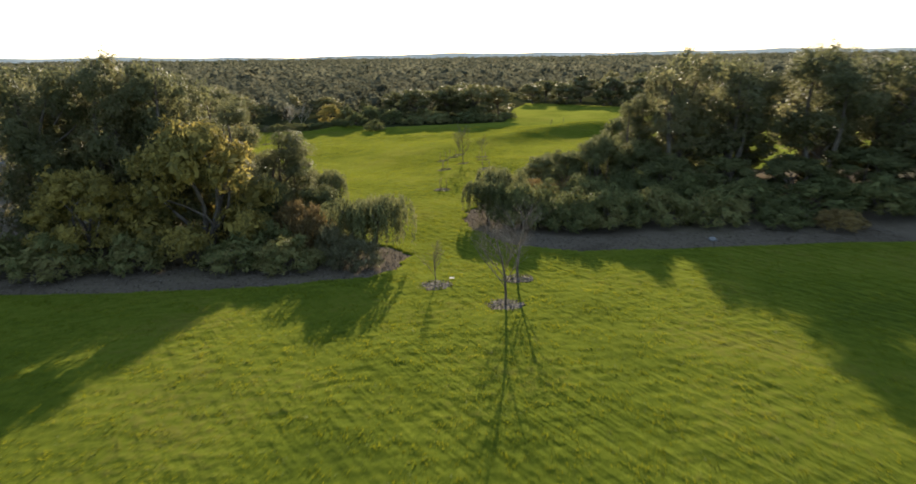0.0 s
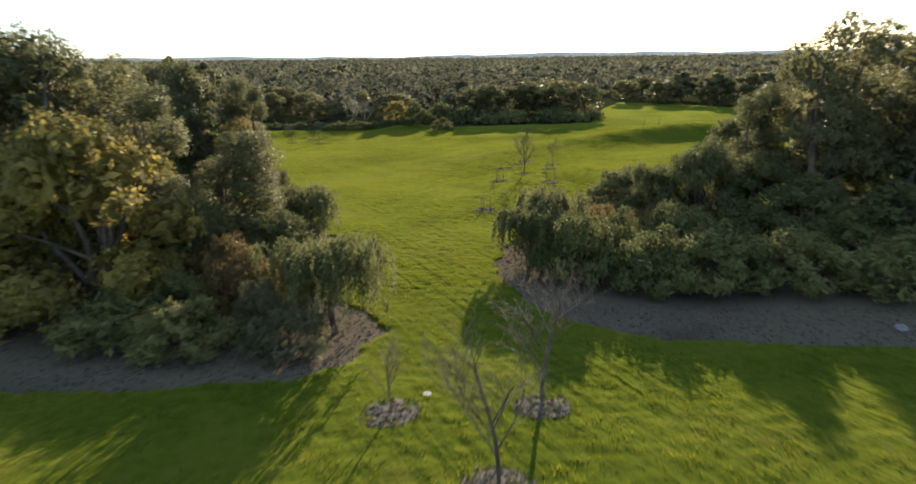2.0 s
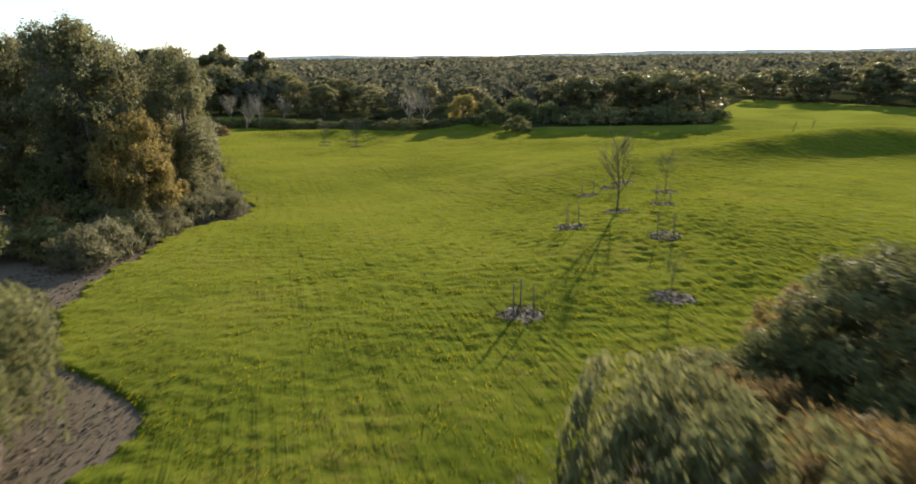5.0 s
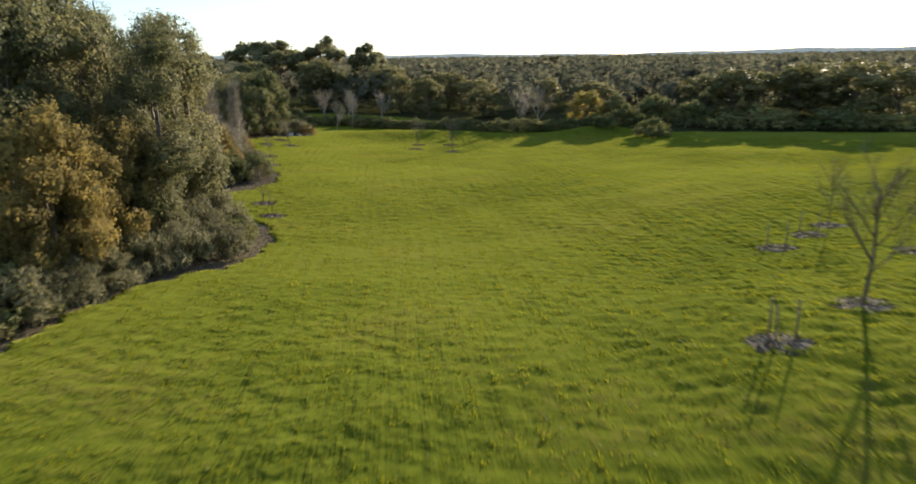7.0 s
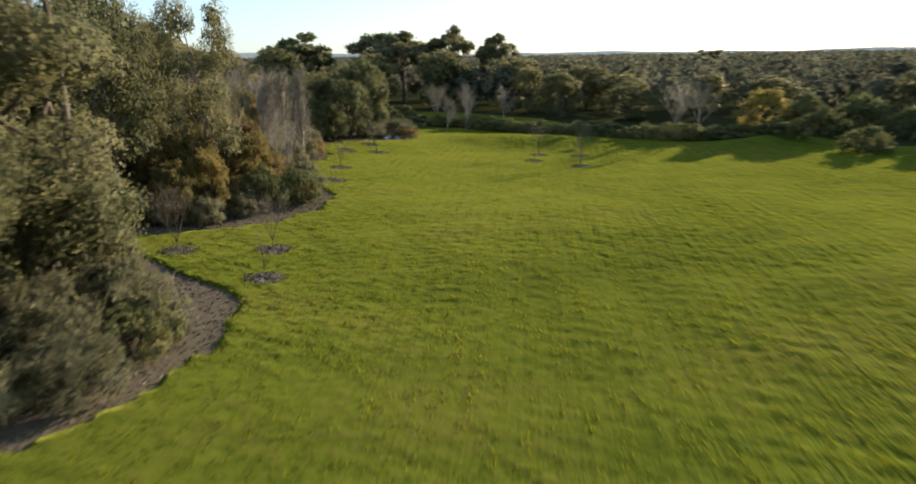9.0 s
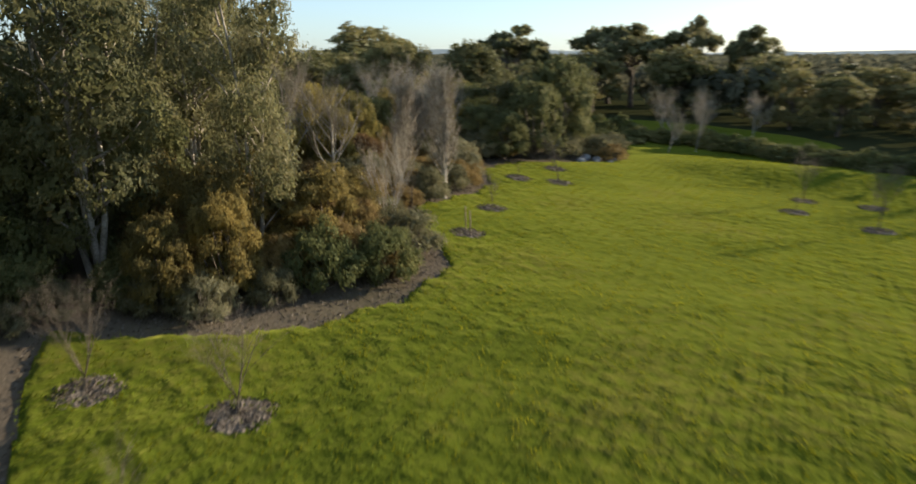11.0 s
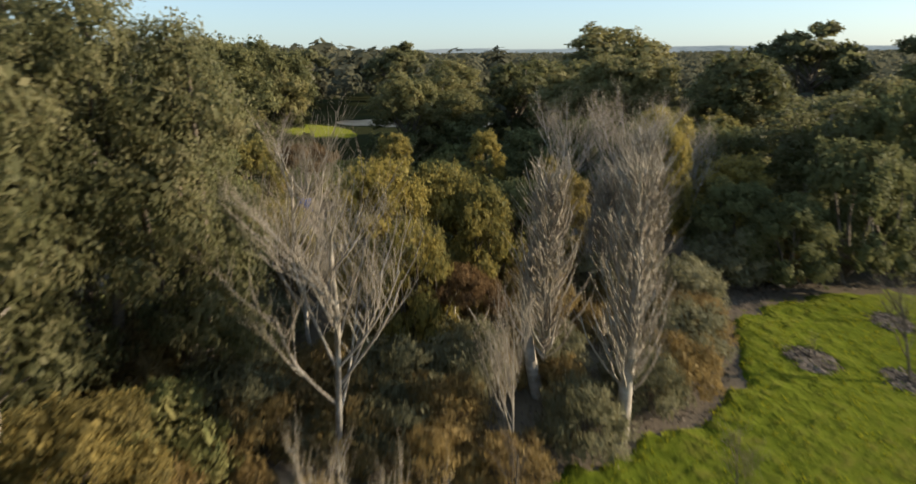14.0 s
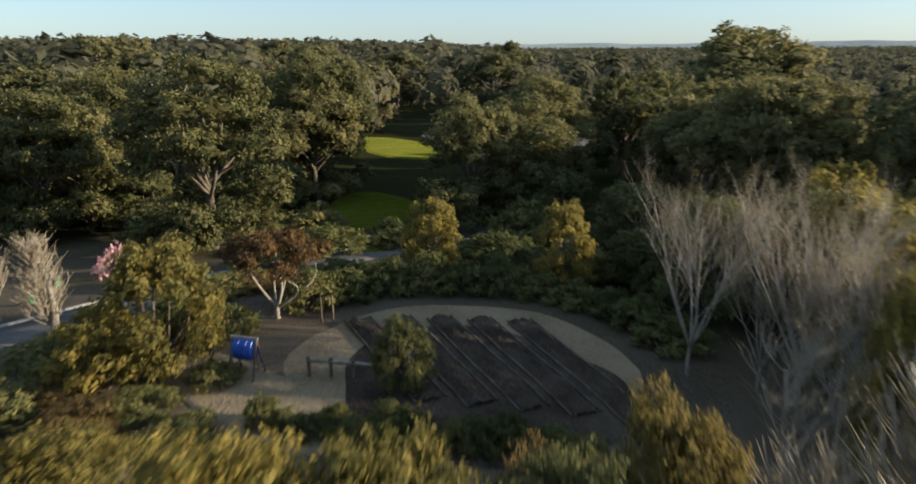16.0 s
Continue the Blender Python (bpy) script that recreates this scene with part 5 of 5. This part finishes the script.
def boulder(x, y, r, seed):
    rng = np.random.RandomState(seed)
    bm = bmesh.new()
    bmesh.ops.create_icosphere(bm, subdivisions=3, radius=1.0)
    off = Vector(rng.uniform(-50, 50, 3))
    for v in bm.verts:
        v.co *= r * (1 + 0.28 * noise.noise(v.co * 1.3 + off) + 0.1 * noise.noise(v.co * 4 + off))
        v.co.z *= 0.6
    me = bpy.data.meshes.new("boulder")
    bm.to_mesh(me)
    bm.free()
    me.materials.append(MAT["rock"])
    ob = new("boulder", me)
    ob.matrix_basis = pose(x, y, lz(x, y) + r * 0.25, 0, 0, rng.uniform(0, 360))
    return tagged(ob, "pale grey boulder at the end of the planted bed", "boulder", "boulders by the lawn")


for k, (x, y, r) in enumerate(((-62.6, 133.6, 0.36), (-63.4, 134.6, 0.42), (-62.2, 135.0, 0.34), (-63.2, 136.0, 0.38), (-61.8, 136.2, 0.28), (-64.2, 135.6, 0.4), (-62.4, 137.2, 0.3))):
    boulder(x, y, r, 900 + k)
tagged(boulder(17.4, 44.6, 0.26, 940), "pale stone lying on the bark mulch", "stone")
bm = bmesh.new()
bmesh.ops.create_cone(bm, cap_ends=True, segments=20, radius1=0.17, radius2=0.15, depth=0.05)
me = bpy.data.meshes.new("drain_cover")
bm.to_mesh(me)
bm.free()
me.materials.append(MAT["kerb"])
ob = new("drain_cover", me)
ob.location = (-0.55, 37.3, lz(-0.55, 37.3) + 0.09)
tagged(ob, "small pale round cover set in the lawn", "cover")
patch("far_clearing", -138, 104, 12, 5, 20, "lawn", "sunlit grass clearing among the trees", "grass", 0.1, 0.1, 6)
patch("shaded_lawn", -98, 107, 11, 4.5, 10, "lawn", "shaded grass patch among the trees", "grass", 0.1, 0.1, 7)
patch("path_lawn", -88.0, 107.4, 2.6, 1.7, 35, "lawn", "small patch of grass beside the path", "grass", 0.09, 0.1, 17)
rail_fence([(-86.6 - 0.7 * k, 106.3 + 1.1 * k) for k in range(3)])
patch("far_sand", -150, 112.5, 7, 5, 0, "sunlit_pale_sand", "pale sandy clearing among the trees", "sand", 0.1, 0.3, 8)
patch("far_sand", -147, 129, 6, 4, 0, "sunlit_pale_sand", "pale sandy clearing among the trees", "sand", 0.1, 0.3, 9)
patch("back_lawn", -78, 163, 22, 7.5, 0, "lawn", "sunlit grass behind the hedge", "grass", 0.12, 0.06, 14)
patch("side_lawn", -103, 146, 10, 7, 0, "lawn", "sunlit grass patch behind the trees", "grass", 0.1, 0.1, 10)

# ---------- parked car behind the long grove ----------
def car(x, y, turn):
    e = new("car")
    e.matrix_basis = pose(x, y, lz(x, y), 0, 0, turn)
    prof = [(-2.1, 0.35), (-2.15, 0.75), (-1.9, 0.95), (-1.5, 1.0), (-0.9, 1.45), (0.5, 1.48), (1.15, 1.0), (1.95, 0.9), (2.1, 0.7), (2.1, 0.35)]
    bm = bmesh.new()
    a_, b_ = [[bm.verts.new((u, w * (0.84 if h_ < 1.1 else 0.66), h_)) for u, h_ in prof] for w in (-1, 1)]
    for k in range(len(prof)):
        j = (k + 1) % len(prof)
        bm.faces.new((a_[k], a_[j], b_[j], b_[k]))
    bm.faces.new(a_[::-1])
    bm.faces.new(b_)
    body = part("body", bm, "white", e)
    body.modifiers.new("edge", "BEVEL").width = 0.06
    for name, pts in (("windscreen", [(0.62, 1.42), (1.12, 1.04)]), ("rear_window", [(-0.98, 1.42), (-1.46, 1.04)])):
        bm = bmesh.new()
        v = [bm.verts.new((u + (0.03 if u > 0 else -0.03), w, h_ + 0.02)) for w in (-0.62, 0.62) for u, h_ in pts]
        bm.faces.new((v[0], v[1], v[3], v[2]))
        part(name, bm, "glass", e, "dark glass")
    for sx in (-1.3, 1.35):
        for sy in (-0.8, 0.8):
            bm = bmesh.new()
            bmesh.ops.create_cone(bm, cap_ends=True, segments=18, radius1=0.32, radius2=0.32, depth=0.2, matrix=Matrix.Translation((sx, sy, 0.32)) @ Matrix.Rotation(math.pi / 2, 4, "X"))
            wheel = part("wheel", bm, "tyre", e)
            bm = bmesh.new()
            bmesh.ops.create_cone(bm, cap_ends=True, segments=14, radius1=0.19, radius2=0.17, depth=0.03, matrix=Matrix.Translation((sx, sy * 1.13, 0.32)) @ Matrix.Rotation(math.pi / 2, 4, "X"))
            part("rim", bm, "kerb", wheel, "pale metal wheel rim")
    return tagged(e, "white car parked behind the trees", "car")


car(-60.2, 97.2, 100)
patch("car_park", -59.5, 96.0, 6, 4.6, 20, "asphalt", "grey paved parking place behind the trees", "paving", 0.04, 0.06, 31)

# ---------- far woods ----------
def far_woods():
    rng = np.random.RandomState(5)
    Vs, n_total = [], 0
    n = 3800
    ang = rng.uniform(radians(50), radians(212), n)
    d = 80 + 575 * rng.rand(n) ** 0.85
    x, y = -25 + d * np.cos(ang), 90 + d * np.sin(ang)
    park = (x > -74) & (x < 85) & (y < 166)
    park |= (x > -100) & (x < -60) & (y > 84) & (y < 136)
    park |= (x > 4) & (x < 60) & (y < 236 - 0.7 * np.maximum(0, x - 20))
    for cx, cy, rx, ry in CLEAR:
        park |= ((x - cx) / rx) ** 2 + ((y - cy) / ry) ** 2 < 1
    park |= (x > -104) & (x < -52) & (y > 140) & (y < 174)
    for ax, ay, wide in SIGHT:
        park |= glade(x, y, ax, ay, wide)
    x, y, d = x[~park], y[~park], d[~park]
    h = rng.uniform(5.0, 10.0, len(x)) + 5.0 * rng.rand(len(x)) ** 3
    h = np.where((rng.rand(len(x)) < 0.05) & (d > 130) & (d < 360), h * 1.25, h)
    h = np.where((y > 150) & (d < 330), np.minimum(h, np.maximum(4.0, rng.uniform(2.5, 5.2, len(x)) - land(x, y))), h)
    h = np.where((x > -162) & (x < -132) & (y > 126) & (y < 190), np.minimum(h, 2.5 + 0.2 * (y - 130)), h)
    for i in range(len(x)):
        m, size = (190, 0.8) if d[i] < 190 else (80, 1.3) if d[i] < 340 else (36, 2.1)
        b = rng.normal(size=(m, 3))
        b[:, 2] = np.abs(b[:, 2]) - 0.35
        b /= np.linalg.norm(b, axis=1)[:, None]
        lob = rng.normal(size=(8, 3))
        lob *= 0.6 / np.linalg.norm(lob, axis=1)[:, None]
        q = lob[rng.randint(0, 8, m)] + b * 0.4
        wd = h[i] * rng.uniform(0.38, 0.52)
        q_ = q / (np.linalg.norm(q, axis=1)[:, None] + 1e-6)
        C = np.stack([x[i] + q[:, 0] * wd, y[i] + q[:, 1] * wd, lz(x[i], y[i]) + h[i] * (0.52 + 0.46 * q[:, 2])], 1)
        N = 0.3 * b + q_ + rng.normal(size=(m, 3)) * 0.08
        N /= np.linalg.norm(N, axis=1)[:, None]
        grow = max(1.0, h[i] / 8)
        V, F = leaves(C, rng.normal(size=(m, 3)), size * 1.3 * grow, size * 0.95 * grow, rng, N)
        Vs.append(V)
    n = 6500
    ang = rng.uniform(radians(50), radians(212), n)
    d = 600 + 2400 * rng.rand(n) ** 1.2
    x, y = -25 + d * np.cos(ang), 90 + d * np.sin(ang)
    k = 16
    b = rng.normal(size=(n * k, 3))
    b[:, 2] = np.abs(b[:, 2]) - 0.2
    b /= np.linalg.norm(b, axis=1)[:, None]
    r = np.repeat(rng.uniform(3.5, 7.5, n), k)[:, None]
    C = np.stack([np.repeat(x, k), np.repeat(y, k), np.repeat(land(x, y) + rng.uniform(2, 5, n), k)], 1) + b * r
    N = b + rng.normal(size=(n * k, 3)) * 0.2
    N /= np.linalg.norm(N, axis=1)[:, None]
    V, F = leaves(C, rng.normal(size=(n * k, 3)), 5.2, 4.0, rng, N)
    Vs.append(V)
    V = np.concatenate(Vs)
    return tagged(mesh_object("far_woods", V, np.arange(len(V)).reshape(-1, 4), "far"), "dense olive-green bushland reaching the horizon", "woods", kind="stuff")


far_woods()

# distant ridge on the horizon, its haze painted as pale colour and emission
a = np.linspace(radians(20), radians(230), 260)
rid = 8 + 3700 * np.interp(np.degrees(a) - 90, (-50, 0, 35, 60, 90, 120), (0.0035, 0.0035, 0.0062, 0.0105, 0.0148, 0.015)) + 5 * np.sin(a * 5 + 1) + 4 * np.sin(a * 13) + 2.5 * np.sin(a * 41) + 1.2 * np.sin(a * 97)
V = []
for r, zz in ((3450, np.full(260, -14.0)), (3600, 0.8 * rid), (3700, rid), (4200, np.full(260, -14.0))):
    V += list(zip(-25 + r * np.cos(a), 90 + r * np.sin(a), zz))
tagged(mesh_object("backdrop", np.array(V), grid_faces(4, 260), "ridge", smooth=True), "low wooded ridge on the horizon, haze put in as pale colour and glow", "ridge", kind="structure")


# ---------- bark and leaf litter on the edges of the planted beds ----------
def litter():
    rng = np.random.RandomState(29)
    n = 420000
    x, y = rng.uniform(-66, 30, n), rng.uniform(34, 136, n)
    dl, dr = left_edge(y) - x, x - right_edge(y)
    front = (x < -6) & (y > 34) & (y < 42) & (y > np.interp(x, (-40, -18, -8), (35, 35.4, 37)))
    side = (x > 4) & (y > 42.6) & (y < 47)
    keep = ((dl > 0.05) & (dl < 4.5) & (y > 36)) | ((dr > 0.05) & (dr < 4) & (y < 78)) | front | side
    x, y = x[keep], y[keep]
    keep = ~on_lawn(x, y, -0.05)
    x, y = x[keep][:90000], y[keep][:90000]
    C = np.stack([x, y, land(x, y) + rng.uniform(0.005, 0.05, len(x))], 1)
    D = rng.normal(size=(len(x), 3)) * (1, 1, 0.3)
    return tagged(mesh_object("leaf_litter", *leaves(C, D, 0.15, 0.05, rng), "chip"), "grey-brown bark chips and dry leaves on the planted beds", "litter", kind="stuff")


litter()

# ---------- grass blades ----------
def grass():
    rng = np.random.RandomState(9)
    n = 900000
    x, y = rng.uniform(-62, 34, n), rng.uniform(6, 152, n)
    tuft = np.zeros(n)
    for k in range(14):
        wl_, a_ = rng.uniform(0.45, 3.5), rng.uniform(0, 6.3)
        tuft += np.sin((x * math.cos(a_) + y * math.sin(a_)) * 6.28 / wl_ + rng.uniform(0, 6.3))
    across, along = 0.85 * x + 0.53 * y, -0.53 * x + 0.85 * y
    rows = np.sin((across + 0.3 * np.sin(along * 0.11)) * 6.283 / 0.78) * (0.6 + 0.4 * np.sin(along * 0.35 + across * 0.8))
    mown = np.clip((2 - x) / 10, 0, 1) * np.clip((y - 66) / 12, 0, 1)
    tuft = np.clip(tuft / 4.5 + 0.9 * rows * mown, -1, 1)
    keep = on_lawn(x, y, 0.02) & (rng.rand(n) < 0.6 + 0.4 * tuft)
    x, y, tuft = x[keep], y[keep], tuft[keep]
    n = len(x)
    h = rng.uniform(0.05, 0.10, n) * (1 + 0.35 * tuft)
    az, w = rng.uniform(0, 6.3, n), rng.uniform(0.014, 0.034, n)
    z = land(x, y) + tussocks(x, y) + 0.085
    c, s_ = np.cos(az) * w, np.sin(az) * w
    lean = rng.normal(size=(n, 2)) * 0.07
    V = np.stack([np.stack([x - c, y - s_, z], 1), np.stack([x + c, y + s_, z], 1), np.stack([x + lean[:, 0], y + lean[:, 1], z + h], 1)], 1)
    return tagged(mesh_object("grass", V.reshape(-1, 3), np.arange(3 * n).reshape(n, 3), "grass"), "short tufty yellow-green grass blades on the lawn", "grass", kind="stuff")


grass()


def tufts():
    """Taller clumps of grass, thickest on the low rise with the young trees."""
    rng = np.random.RandomState(19)
    n = 7000
    x, y = rng.uniform(-50, 30, n), rng.uniform(8, 130, n)
    rise = np.exp(-((x - 2) ** 2 / 130 + (y - 88) ** 2 / 500)) + 0.5 * np.exp(-((x - 4) ** 2 / 150 + (y - 26) ** 2 / 120))
    keep = on_lawn(x, y, 0.3) & (rng.rand(n) < 0.015 + 0.9 * rise)
    x, y = x[keep], y[keep]
    k = 14
    n = len(x) * k
    size = np.repeat(rng.uniform(0.12, 0.34, len(x)), k)
    bx, by = np.repeat(x, k) + rng.normal(size=n) * size * 0.5, np.repeat(y, k) + rng.normal(size=n) * size * 0.5
    bz = land(bx, by) + tussocks(bx, by) + 0.085
    az, w = rng.uniform(0, 6.3, n), rng.uniform(0.012, 0.03, n)
    c, s_ = np.cos(az) * w, np.sin(az) * w
    h = size * rng.uniform(0.15, 0.42, n)
    lean = rng.normal(size=(n, 2)) * 0.07
    V = np.stack([np.stack([bx - c, by - s_, bz], 1), np.stack([bx + c, by + s_, bz], 1), np.stack([bx + lean[:, 0], by + lean[:, 1], bz + h], 1)], 1)
    return tagged(mesh_object("grass_tufts", V.reshape(-1, 3), np.arange(3 * n).reshape(n, 3), "tussock"), "taller rough grass tufts on the lawn", "grass", kind="stuff")


tufts()
